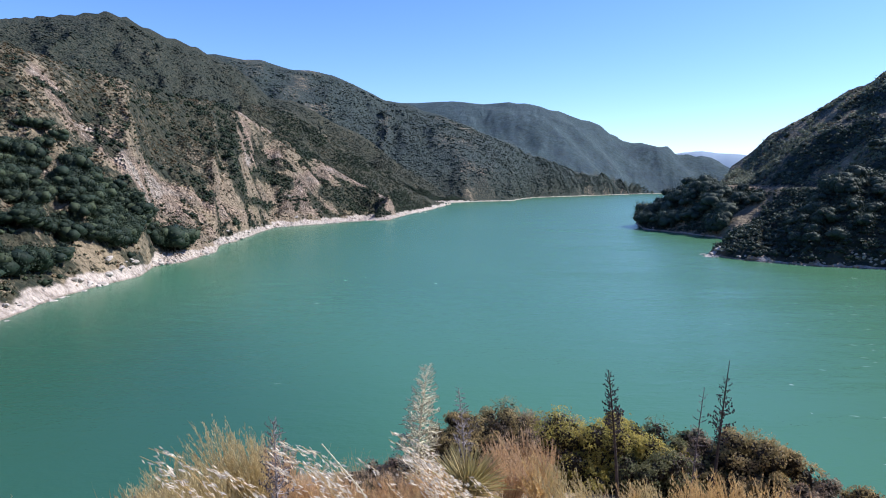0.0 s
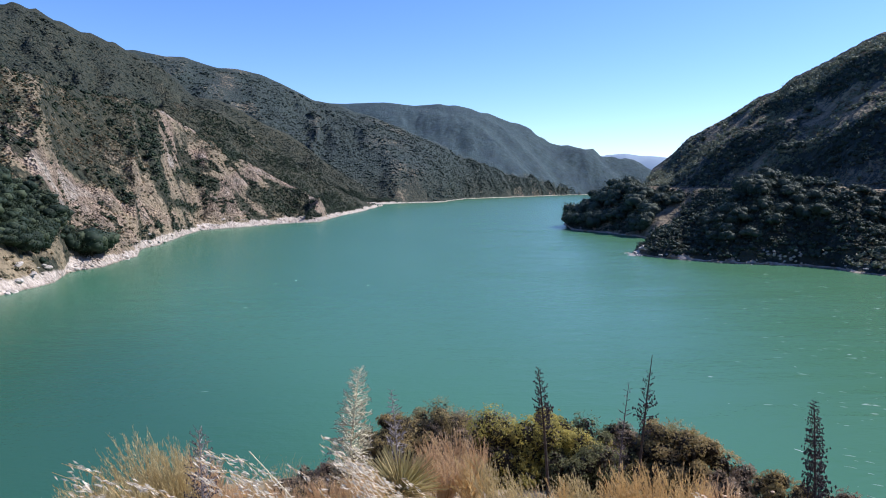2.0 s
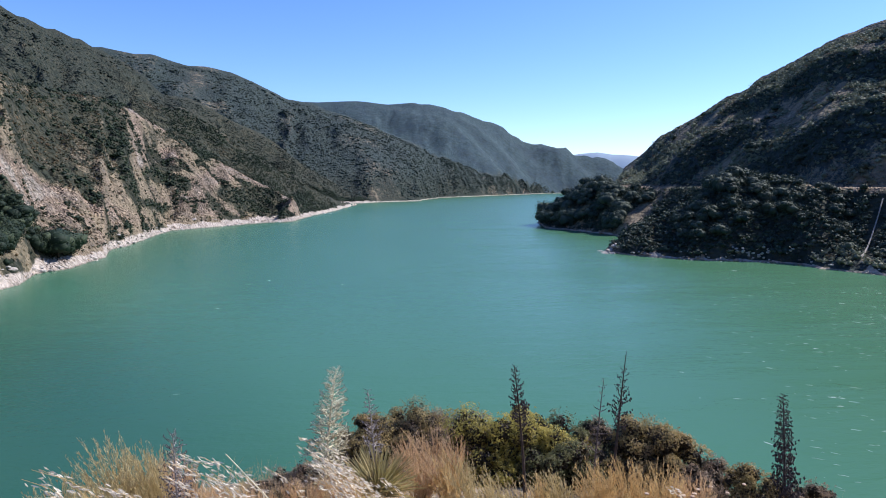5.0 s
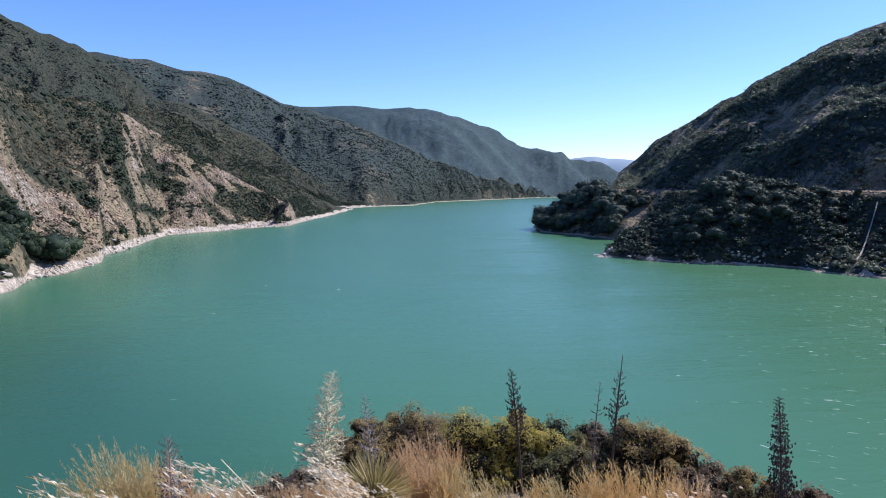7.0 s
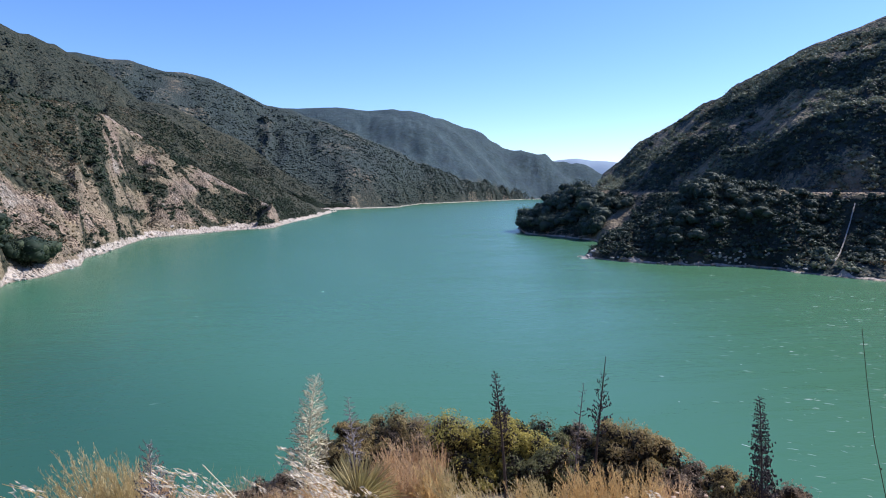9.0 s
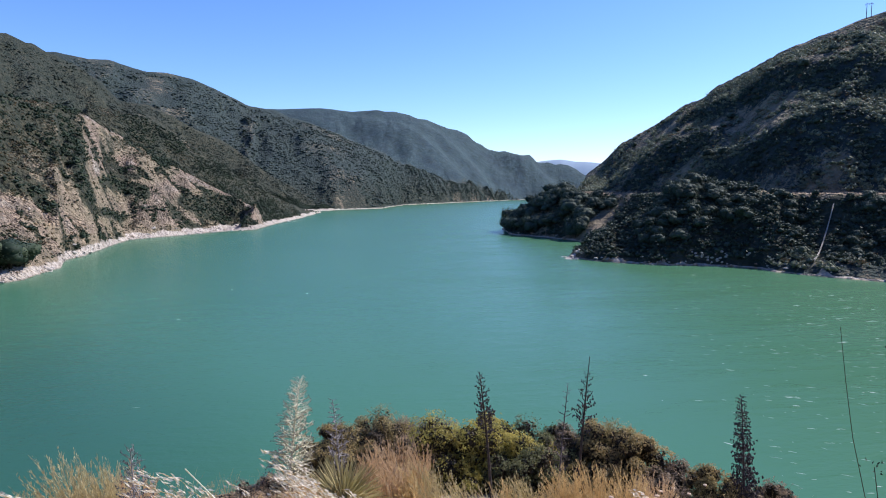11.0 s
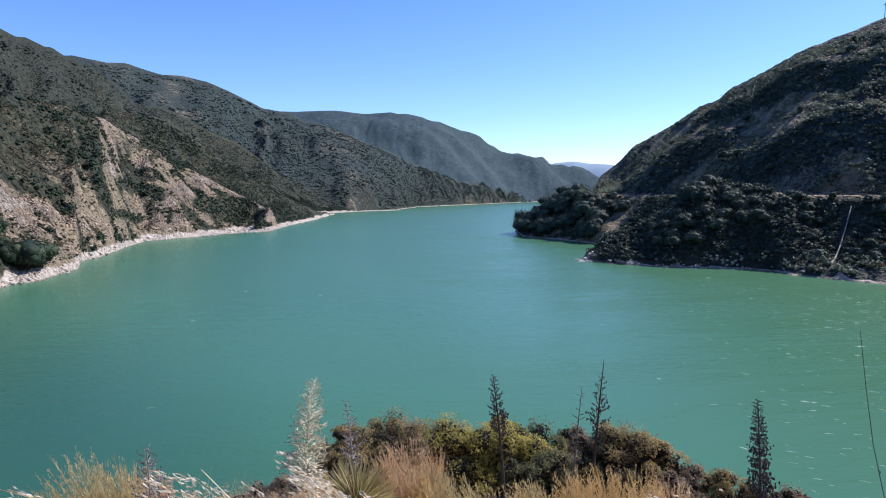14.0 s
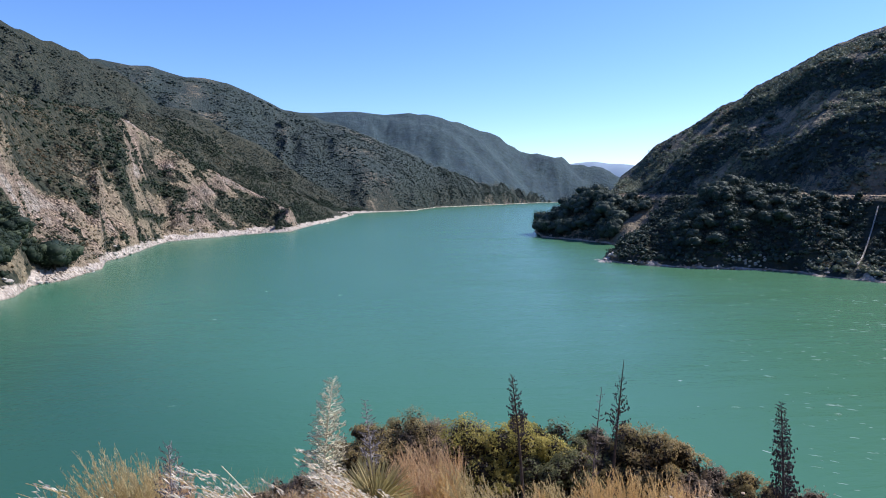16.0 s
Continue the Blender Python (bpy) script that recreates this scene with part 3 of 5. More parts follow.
def build_backdrop():
    """Hills beyond the head of the lake, with haze painted into their pale colour."""
    m = Mat("hazed_hills")
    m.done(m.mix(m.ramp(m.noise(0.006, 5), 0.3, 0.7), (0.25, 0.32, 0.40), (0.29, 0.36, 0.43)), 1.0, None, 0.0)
    a, u = np.meshgrid(np.linspace(10, 34, 140), np.linspace(0, 1, 12), indexing="ij")
    top = 215 + 10 * fbm(a / 1.5, a * 0, 7) + np.interp(a, [17, 18.5, 19.8, 21.3, 23, 24.6, 28], [0, 22, 38, 46, 30, 18, 0])
    r = 4300 + 400 * u
    h = top * np.sin(u * 1.57)
    verts = np.stack([r * np.sin(np.radians(a)), r * np.cos(np.radians(a)), h - 2], -1).reshape(-1, 3)
    i, j = np.meshgrid(np.arange(139), np.arange(11), indexing="ij")
    q = (i * 12 + j).ravel()
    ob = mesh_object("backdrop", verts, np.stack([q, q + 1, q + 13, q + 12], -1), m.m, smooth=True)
    tagged(ob, "distant hills beyond the lake, painted pale blue for haze", "hills", kind="structure")


build_backdrop()
side = 4900.0
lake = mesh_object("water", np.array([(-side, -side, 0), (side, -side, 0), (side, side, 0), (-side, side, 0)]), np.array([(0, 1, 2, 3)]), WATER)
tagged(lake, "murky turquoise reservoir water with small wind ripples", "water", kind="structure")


# ---- scrub on the hills ----
def ball_points(n, rng):
    v = rng.normal(size=(n, 3))
    return v / np.linalg.norm(v, axis=1)[:, None]


def clump(rng, cards, size, core=0.72, lobes=4, full=False):
    """Corners and triangles of a shrub: a few lobes, each a ragged core covered with small leaf tufts."""
    gold = (1 + 5 ** 0.5) / 2
    ico = np.array([(-1, gold, 0), (1, gold, 0), (-1, -gold, 0), (1, -gold, 0), (0, -1, gold), (0, 1, gold), (0, -1, -gold), (0, 1, -gold), (gold, 0, -1), (gold, 0, 1), (-gold, 0, -1), (-gold, 0, 1)]) / math.hypot(1, gold)
    tri = np.array([(0, 11, 5), (0, 5, 1), (0, 1, 7), (0, 7, 10), (0, 10, 11), (1, 5, 9), (5, 11, 4), (11, 10, 2), (10, 7, 6), (7, 1, 8), (3, 9, 4), (3, 4, 2), (3, 2, 6), (3, 6, 8), (3, 8, 9), (4, 9, 5), (2, 4, 11), (6, 2, 10), (8, 6, 7), (9, 8, 1)])
    octa = np.array([(1, 0, 0), (0, 1, 0), (-1, 0, 0), (0, -1, 0), (0, 0, 1), (0, 0, -1)], float)
    eight = np.array([(0, 1, 4), (1, 2, 4), (2, 3, 4), (3, 0, 4), (1, 0, 5), (2, 1, 5), (3, 2, 5), (0, 3, 5)])
    verts, faces, n = [], [], 0
    centres = rng.uniform(-0.42, 0.42, (lobes, 3)) * (1, 1, 0.5) + (0, 0, 0.45)
    radii = rng.uniform(0.36, 0.62, lobes)
    for c, s in zip(centres, radii):
        if core and (full or not n):
            body, sides = (ico, tri) if full else (octa, eight)
            verts.append(body * (s if full else 0.66) * core * rng.uniform(0.75, 1.2, (len(body), 1)) * (1, 1, 0.85) + (c if full else np.array((0, 0, 0.4))))
            faces.append(sides + n)
            n += len(body)
        for p in ball_points(cards // lobes, rng):
            if p[2] < -0.55:
                continue
            at = c + p * s * rng.uniform(0.72, 1.12) * (1, 1, 0.9)
            u = np.cross(p + rng.normal(size=3) * 0.5, rng.normal(size=3))
            u /= np.linalg.norm(u) + 1e-6
            w = np.cross(p + rng.normal(size=3) * 0.6, u)
            w /= np.linalg.norm(w) + 1e-6
            verts.append(np.array([at + u * size * rng.uniform(0.6, 1.2), at - u * size * rng.uniform(0.5, 1.1), at + w * size * rng.uniform(0.7, 1.5)]))
            faces.append(np.array([(0, 1, 2)]) + n)
            n += 3
    return np.concatenate(verts), np.concatenate(faces)


def scatter(name, label, material, places, sizes, templates, rng, squash=(0.7, 1.0)):
    """Many shrubs as one object."""
    verts, faces, n = [], [], 0
    for (x, y, z), s in zip(places, sizes):
        v, f = templates[rng.integers(len(templates))]
        t = rng.uniform(0, 2 * math.pi)
        c, k = math.cos(t) * s, math.sin(t) * s
        out = np.empty_like(v)
        out[:, 0], out[:, 1] = x + v[:, 0] * c - v[:, 1] * k, y + v[:, 0] * k + v[:, 1] * c
        out[:, 2] = z + (v[:, 2] - 0.12) * s * rng.uniform(*squash)
        verts.append(out), faces.append(f + n)
        n += len(v)
    ob = mesh_object(name, np.concatenate(verts), np.concatenate(faces), material)
    return tagged(ob, label, "shrubs", kind="stuff")


def candidates(rng, n, az, r):
    """Places strewn evenly over a sector."""
    a = rng.uniform(*az, n)
    d = np.sqrt(rng.uniform(r[0] ** 2, r[1] ** 2, n))
    h, which = land(a, d)
    return a, d, h, which


def on_ridge(rng, n, ridge, az, share):
    """Places strewn over the front slope of a ridge."""
    a, u = rng.uniform(*az, n), rng.uniform(*share, n)
    foot, crest = (np.interp(a, ridge.rows[:, 0], ridge.rows[:, k]) for k in (1, 2))
    d = foot + (crest - foot) * u
    h, which = land(a, d)
    return a, d, h, which


def build_scrub():
    rng = np.random.default_rng(7)
    near = [clump(rng, 22, 0.25) for _ in range(10)]
    open_ = [clump(rng, 40, 0.18, 0.45) for _ in range(6)]
    small = [clump(rng, 5, 0.34, 0.95, 2) for _ in range(8)]
    tuft = [clump(rng, 9, 0.36, 0.8, 2) for _ in range(8)]
    out = {k: ([], []) for k in ("dark", "brush", "sage", "olive", "dry", "low", "low_dry", "far", "farther")}

    def add(kind, a, d, h, s):
        x, y = d * np.sin(np.radians(a)), d * np.cos(np.radians(a))
        out[kind][0].append(np.stack([x, y, h], -1)), out[kind][1].append(s)

    # near hills
    for n, az, rr in ((52000, (-37, 1), (175, 830)), (21000, (16, 48), (285, 600))):
        a, d, h, which = candidates(rng, n, az, rr)
        rock, green, _, forest = cover(a, d, h, which)
        x, y = d * np.sin(np.radians(a)), d * np.cos(np.radians(a))
        patch = fbm(x / 24, y / 24, 101) * 0.5 + fbm(x / 9, y / 9, 103, 3) * 0.75 + green
        keep = (h > 3.6 + fbm(x / 20, y / 20, 3) * 2) & (which != 9) & np.isin(which, (0, 4, 5, 6, 7)) & (patch + rng.uniform(-0.15, 0.15, n) > 0.44)
        keep &= ~(np.isin(which, (4, 5, 6)) & (h > 30.2) & (h < 32.7))
        keep &= ~((which == 5) & (np.abs(a - 40.9 - (d - 298) * 0.032) < 0.42))
        keep &= ~((which == 0) & (a < -21) & (forest > 0.5) & (rng.uniform(size=n) < 0.6))
        keep &= ~((which == 6) & ((RIGHT.height(a, d)[1] > 0.93) | (rng.uniform(size=n) < 0.08 + 0.4 * shoulders(a, d)[1])))
        kindp = rng.uniform(size=n) + fbm(x / 45, y / 45, 111) * 0.7
        s = rng.uniform(0.8, 2.3, n) * np.where(forest > 0.5, 1.4, np.where(which == 6, rng.uniform(0.5, 1.9, n), 1.0))
        dark = keep & ((kindp < np.where(which == 6, 0.5, np.where(np.isin(which, (4, 5)), 0.62, 0.30))) | (forest > 0.5))
        # darker leaves on the spurs' steep sides imitate their shade
        shady = (which == 6) & (shoulders(a, d)[1] + fbm(x / 20, y / 20, 271) * 1.1 > 0.85)
        dark |= keep & shady & (kindp < 0.95)
        dry = keep & ~dark & (kindp > np.where(which == 6, 0.82, 0.93))
        olive = keep & ~dark & ~dry
        for k, sel in (("dark", dark & ~np.isin(which, (4, 5, 6))), ("brush", dark & np.isin(which, (4, 5))), ("brush", dark & shady), ("sage", dark & (which == 6) & ~shady), ("sage", olive & (which == 6)), ("olive", olive & (which != 6)), ("dry", dry)):
            add(k, a[sel], d[sel], h[sel], s[sel] * (1.0 if k in ("dark", "brush", "sage") else 0.75))
    # thick brush on the point, the knoll and in the folds of the hill behind
    a, d, h, which = candidates(rng, 13000, (16.6, 46), (286, 600))
    rock, green, _, _ = cover(a, d, h, which)
    keep = np.isin(which, (4, 5, 6)) & (h > 2) & ~((h > 30.0) & (h < 32.9)) & (green > np.where(which == 6, 0.60, 0.45)) & ~((which == 6) & (RIGHT.height(a, d)[1] > 0.92))
    keep &= ~((which == 5) & (np.abs(a - 40.9 - (d - 298) * 0.032) < 0.42))
    # on the hill behind, leaf tone stands in for shade or sun
    shady = shoulders(a, d)[1] > 0.4
    for kind, sel in (("brush", keep & (which != 6)), ("brush", keep & (which == 6) & shady), ("sage", keep & (which == 6) & ~shady)):
        add(kind, a[sel], d[sel], h[sel], rng.uniform(1.6, 3.6, sel.sum()))
    # low growth all over the near slope
    a, d, h, which = candidates(rng, 34000, (-37, 1), (175, 790))
    rock, green, _, forest = cover(a, d, h, which)
    x, y = d * np.sin(np.radians(a)), d * np.cos(np.radians(a))
    keep = (which == 0) & (h > 4) & (rng.uniform(size=len(a)) > np.where(rock > 0.6, 0.82, rock ** 2 * 0.7)) & (forest < 0.5)
    tone = rng.uniform(size=len(a)) + fbm(x / 20, y / 20, 171) * 0.5
    for k, sel in (("low", keep & (tone < 0.72)), ("low_dry", keep & (tone >= 0.72))):
        add(k, a[sel], d[sel], h[sel], rng.uniform(0.5, 1.5, sel.sum()))
    # hills farther up the lake
    a, d, h, which = on_ridge(rng, 15000, SECOND, (-36, 2), (0.0, 0.95))
    x, y = d * np.sin(np.radians(a)), d * np.cos(np.radians(a))
    keep = (which == 1) & (h > 5) & (cover(a, d, h, which)[1] + fbm(x / 40, y / 40, 331) * 0.5 > 0.55)
    add("far", a[keep], d[keep], h[keep] - 0.9, rng.uniform(1.6, 4.2, keep.sum()))
    a, d, h, which = on_ridge(rng, 3600, SECOND, (-19, 3), (0.0, 0.5))
    x, y = d * np.sin(np.radians(a)), d * np.cos(np.radians(a))
    keep = (which == 1) & (h > 4) & (h < 52) & (fbm(x / 60, y / 60, 191) + np.interp(a, [-19, -12, -6], [-0.5, 0.0, 0.3]) + rng.uniform(-0.2, 0.2, len(a)) > -0.1)
    add("dark", a[keep], d[keep], h[keep], rng.uniform(2.4, 4.6, keep.sum()))
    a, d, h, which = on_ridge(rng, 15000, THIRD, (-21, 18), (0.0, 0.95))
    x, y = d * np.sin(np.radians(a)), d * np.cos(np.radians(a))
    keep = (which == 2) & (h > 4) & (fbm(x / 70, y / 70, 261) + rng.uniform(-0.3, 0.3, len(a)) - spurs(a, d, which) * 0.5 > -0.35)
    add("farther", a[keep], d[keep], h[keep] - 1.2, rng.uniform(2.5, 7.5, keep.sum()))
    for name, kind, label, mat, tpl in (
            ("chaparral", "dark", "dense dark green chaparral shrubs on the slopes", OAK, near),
            ("hazy_brush", "brush", "dark green brush on the shaded hill and point, tinted blue for haze", HAZY_SHADE, near),
            ("lit_brush", "sage", "grey green brush on the right hill, lightened as if sunlit", LIT_SCRUB, near),
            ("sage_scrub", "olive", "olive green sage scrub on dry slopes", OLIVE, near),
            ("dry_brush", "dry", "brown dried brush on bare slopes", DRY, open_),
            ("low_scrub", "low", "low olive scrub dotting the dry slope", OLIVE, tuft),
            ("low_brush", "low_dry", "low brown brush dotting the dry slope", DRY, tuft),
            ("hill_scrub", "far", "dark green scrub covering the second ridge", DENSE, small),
            ("ridge_scrub", "farther", "scrub covering the far ridges, tinted grey green by painted haze", FAR_SCRUB, small)):
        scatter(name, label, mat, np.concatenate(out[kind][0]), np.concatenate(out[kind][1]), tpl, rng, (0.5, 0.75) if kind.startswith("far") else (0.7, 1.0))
    # broken rock on the slides and along the shore
    blocks = []
    for _ in range(10):
        # a crooked lump with eight flat sides
        v = np.array([(1, 0, 0), (0, 1, 0), (-1, 0, 0), (0, -1, 0), (0, 0, 1), (0, 0, -1)]) * rng.uniform(0.35, 1.0, (6, 1)) + rng.normal(0, 0.2, (6, 3))
        blocks.append((v * rng.uniform(0.6, 1.4, 3), np.array([(0, 1, 4), (1, 2, 4), (2, 3, 4), (3, 0, 4), (1, 0, 5), (2, 1, 5), (3, 2, 5), (0, 3, 5)])))
    a, d, h, which = candidates(rng, 90000, (-37, 2), (175, 1050))
    rock, green, _, forest = cover(a, d, h, which)
    keep = (which == 0) & (h > 0.2) & (((rock > 0.42) & (rng.uniform(size=len(a)) < rock * 0.55)) | ((h < 2.6) & (rng.uniform(size=len(a)) < 0.4))) & (forest < 0.5)
    b, e, k, which = candidates(rng, 8000, (16.6, 46), (285, 570))
    low = np.isin(which, (4, 5)) & (k > 0.1) & (k < 2.2 + fbm(b / 1.2, e / 40, 221) * 3)
    size = np.concatenate([rng.uniform(0.4, 1.0, keep.sum()) ** 3 * 1.5, rng.uniform(0.35, 1.0, low.sum()) ** 2 * 1.9])
    a, d, h = (np.concatenate([p[keep], q[low]]) for p, q in ((a, b), (d, e), (h, k)))
    scatter("broken_rock", "angular pinkish grey rock strewn over bare slopes", ROCK, np.stack([d * np.sin(np.radians(a)), d * np.cos(np.radians(a)), h], -1), size, blocks, rng, (0.5, 1.0))


build_scrub()


# ---- parts and things ----
def part(name, bm, material, parent, label=""):
    me = bpy.data.meshes.new(name)
    bm.to_mesh(me)
    bm.free()
    me.materials.append(material)
    ob = new(name, me)
    ob.parent = parent
    return tagged(ob, label) if label else ob


def piece(name, verts, faces, material, parent, label=""):
    ob = mesh_object(name, np.asarray(verts, float), np.asarray(faces), material)
    ob.parent = parent
    return tagged(ob, label) if label else ob


def spot(az, r, lift=0.0):
    """The place on the ground at a bearing and a distance."""
    h, _ = land(np.array([float(az)]), np.array([float(r)]))
    return Vector((r * math.sin(radians(az)), r * math.cos(radians(az)), float(h[0]) + lift))


def tube(bm, points, radii, sides=6):
    """A tapered, bent tube through points."""
    rings = []
    for k, (p, s) in enumerate(zip(points, radii)):
        way = (points[min(k + 1, len(points) - 1)] - points[max(k - 1, 0)]).normalized()
        u = way.orthogonal().normalized()
        w = way.cross(u)
        rings.append([bm.verts.new(p + (u * math.cos(t) + w * math.sin(t)) * s) for t in (2 * math.pi * i / sides for i in range(sides))])
    for a, b in zip(rings, rings[1:]):
        for i in range(sides):
            bm.faces.new((a[i], a[(i + 1) % sides], b[(i + 1) % sides], b[i]))
    bm.faces.new(rings[0][::-1]), bm.faces.new(rings[-1])


def make_tree(seed, material, tall=1.0, cards=1250, tuft=0.047, lobes=16):
    """An oak one metre wide: a forked trunk and a lobed crown of many leaf tufts."""
    rng = np.random.default_rng(seed)
    tree = new("oak_tree")
    bm = bmesh.new()
    fork = Vector((0.02, 0, 0.22 * tall))
    tube(bm, [Vector((0, 0, -0.12)), Vector((0.015, 0.01, 0.1 * tall)), fork], [0.05, 0.038, 0.032])
    for k in range(5):
        t = k * 1.26 + rng.uniform(-0.3, 0.3)
        tip = fork + Vector((math.cos(t) * 0.26, math.sin(t) * 0.26, rng.uniform(0.18, 0.4) * tall))
        tube(bm, [fork, fork.lerp(tip, 0.5) + Vector((0, 0, 0.04)), tip], [0.026, 0.017, 0.007], 5)
    part("trunk", bm, BARK, tree)
    v, f = clump(rng, cards, tuft, 0.66, lobes, True)
    v = v * (0.86, 0.86, 0.78 * tall) + (0, 0, 0.10 * tall)
    piece("crown", v, f, material, tree)
    return tree


def plant_trees():
    rng = np.random.default_rng(21)
    stock = [make_tree(40 + k, OAK, 0.9 + 0.12 * k) for k in range(4)]
    for k, tree in enumerate(stock):
        tagged(tree, "dark green live oak with a dense rounded crown", "tree", "oaks on the lake's banks")
    # right-bank oaks take the leaf colour painted for hazy shade
    shady = [tagged(make_tree(50 + k, HAZY_SHADE, 0.95 + 0.12 * k), "dark green live oak on the hillside above the lake", "tree", "oaks on the lake's banks") for k in range(3)]
    free = {False: list(stock), True: list(shady)}
    grand = tagged(make_tree(77, OAK, 0.95, 3000, 0.036, 28), "large solitary live oak on the pale rocky shore", "tree", "oaks on the lake's banks")
    grand.matrix_basis = Matrix.Translation(spot(-22.4, 291, -0.7)) @ Matrix.Diagonal((15.5, 15.5, 14, 1))

    def plant(az, r, width, label="", deep=0.04):
        if abs(az - 40.9 - (r - 298) * 0.032) < 1.0 and r < 340:
            return
        m = Matrix.Translation(spot(az, r, -deep * width)) @ Euler((0, 0, rng.uniform(0, 6.28))).to_matrix().to_4x4()
        size = (width * rng.uniform(0.92, 1.08), width * rng.uniform(0.92, 1.08), width * rng.uniform(0.85, 1.05))
        right = az > 0
        kinds = shady if right else stock
        tree = free[right].pop() if free[right] else copy_thing(kinds[rng.integers(len(kinds))], m)
        tree.matrix_basis = m @ Matrix.Diagonal((*size, 1))
        if label:
            tagged(tree, label)

    plant(-21.5, 298, 8)
    for az, r, w in ((-27.2, 244, 8), (-26.5, 247, 7), (-31.5, 214, 10), (-32.2, 212, 8), (-30.6, 222, 8), (-28.3, 240, 6), (-25.6, 258, 6), (-24.6, 276, 7), (-23.6, 286, 8), (-33.6, 203, 8)):
        plant(az, r, w)
    # the wooded flank
    for k in range(125):
        az = rng.uniform(-36, -22.5)
        _, foot, crest, _ = (np.interp(az, LEFT.rows[:, 0], LEFT.rows[:, j]) for j in range(4))
        plant(az, foot + (crest - foot) * rng.uniform(0.11, max(float(wood_line(az)), 0.14)), rng.uniform(4.5, 8.5))
    # the wooded point across the water
    for az, r, w in ((16.85, 548, 8), (17.0, 530, 10), (17.3, 515, 10), (17.7, 503, 11), (17.8, 526, 12), (18.2, 498, 10), (18.6, 512, 12), (18.9, 492, 11), (19.2, 525, 13),
                     (19.5, 486, 10), (19.8, 508, 12), (20.2, 520, 14), (20.4, 482, 9), (20.9, 512, 15), (21.3, 500, 13), (21.2, 476, 9), (21.8, 506, 13), (22.0, 480, 9),
                     (22.5, 470, 8), (22.6, 496, 9), (23.2, 462, 8), (24.2, 462, 9), (24.9, 460, 8), (25.6, 455, 8), (24.5, 478, 7), (18.4, 524, 11), (19.0, 506, 10), (20.6, 497, 11)):
        plant(az, r, w, "dark green live oak on the wooded point")
    for k in range(34):
        az = rng.uniform(16.9, 23.4)
        foot, crest = (np.interp(az, POINT.rows[:, 0], POINT.rows[:, j]) for j in (1, 2))
        plant(az, foot + (crest - foot) * rng.uniform(0.05, 0.9), rng.uniform(8, 13), "dark green live oak on the wooded point")
    # the knoll beside it and the banks below the road
    for k in range(105):
        az = rng.uniform(27.5, 46)
        foot, crest = (np.interp(az, SPUR.rows[:, 0], SPUR.rows[:, j]) for j in (1, 2))
        plant(az, foot + (crest - foot) * rng.uniform(0.2, 1.0), rng.uniform(3.2, 7) * (1.2 if 29.5 < az < 36 else 0.8))
    for k in range(26):
        az = rng.uniform(24.5, 45)
        foot, crest = (np.interp(az, RIGHT.rows[:, 0], RIGHT.rows[:, j]) for j in (1, 2))
        plant(az, foot + (crest - foot) * rng.uniform(0.03, 0.9), rng.uniform(3, 5.5))


plant_trees()

CONCRETE = plain_material("weathered_concrete", (0.52, 0.49, 0.45), (0.38, 0.36, 0.33), 1.2, 0.9, 0.02)
ASPHALT = plain_material("old_asphalt", (0.085, 0.082, 0.08), (0.055, 0.053, 0.052), 2.0, 0.9, 0.01)
POLE = plain_material("tarred_pole_wood", (0.10, 0.075, 0.055), (0.06, 0.045, 0.035), 3, 0.85)
STONE = plain_material("pale_shore_rock", (0.58, 0.54, 0.49), (0.34, 0.305, 0.275), 0.7, 0.92, 0.15, vary=0.3)


def build_road():
    verts, faces = [], []
    steps = np.linspace(22.9, 60, 150)
    for az in steps:
        c = np.interp(az, POINT.rows[:, 0], POINT.rows[:, 2]) if az < 37 else np.interp(az, SPUR.rows[:, 0], SPUR.rows[:, 2])
        for r in (c + 1.2, c + 7.8):
            for z in (32.10, 31.6):
                verts.append((r * math.sin(radians(az)), r * math.cos(radians(az)), z))
    for k in range(len(steps) - 1):
        a, b = 4 * k, 4 * k + 4
        faces += [(a, a + 2, b + 2, b), (a, b, b + 1, a + 1), (a + 2, a + 3, b + 3, b + 2)]
    tagged(mesh_object("road", np.array(verts), np.array(faces), ASPHALT), "grey asphalt road on a bench cut into the slope", "road", kind="structure")


build_road()


def build_chute():
    """A concrete drain running down the bank from the road to the water."""
    chute = tagged(new("drain_chute"), "pale concrete drain chute running down the bank", "drain")
    top, low = (42.05, 334.0), (40.9, 298.0)
    pts = []
    for u in np.linspace(0, 1, 16):
        p = spot(top[0] + (low[0] - top[0]) * u, top[1] + (low[1] - top[1]) * u)
        pts.append(p)
    heights = np.array([p.z for p in pts])
    line = np.convolve(np.pad(heights, 2, mode="edge"), np.ones(5) / 5, mode="valid") + 0.7
    side = Vector((math.cos(radians(41.5)), -math.sin(radians(41.5)), 0))
    for name, lo, hi, z0, z1 in (("floor_slab", -0.11, 0.11, -0.6, 0.1), ("side_wall", -0.17, -0.11, -0.6, 0.25), ("side_wall", 0.11, 0.17, -0.6, 0.25)):
        bm = bmesh.new()
        rows = []
        for p, z in zip(pts, line):
            base = Vector((p.x, p.y, z))
            rows.append([bm.verts.new(base + side * s + Vector((0, 0, h))) for s, h in ((lo, z0), (hi, z0), (hi, z1), (lo, z1))])
        for a, b in zip(rows, rows[1:]):
            for i in range(4):
                bm.faces.new((a[i], a[(i + 1) % 4], b[(i + 1) % 4], b[i]))
        bm.faces.new(rows[0][::-1]), bm.faces.new(rows[-1])
        part(name, bm, CONCRETE, chute)


build_chute()


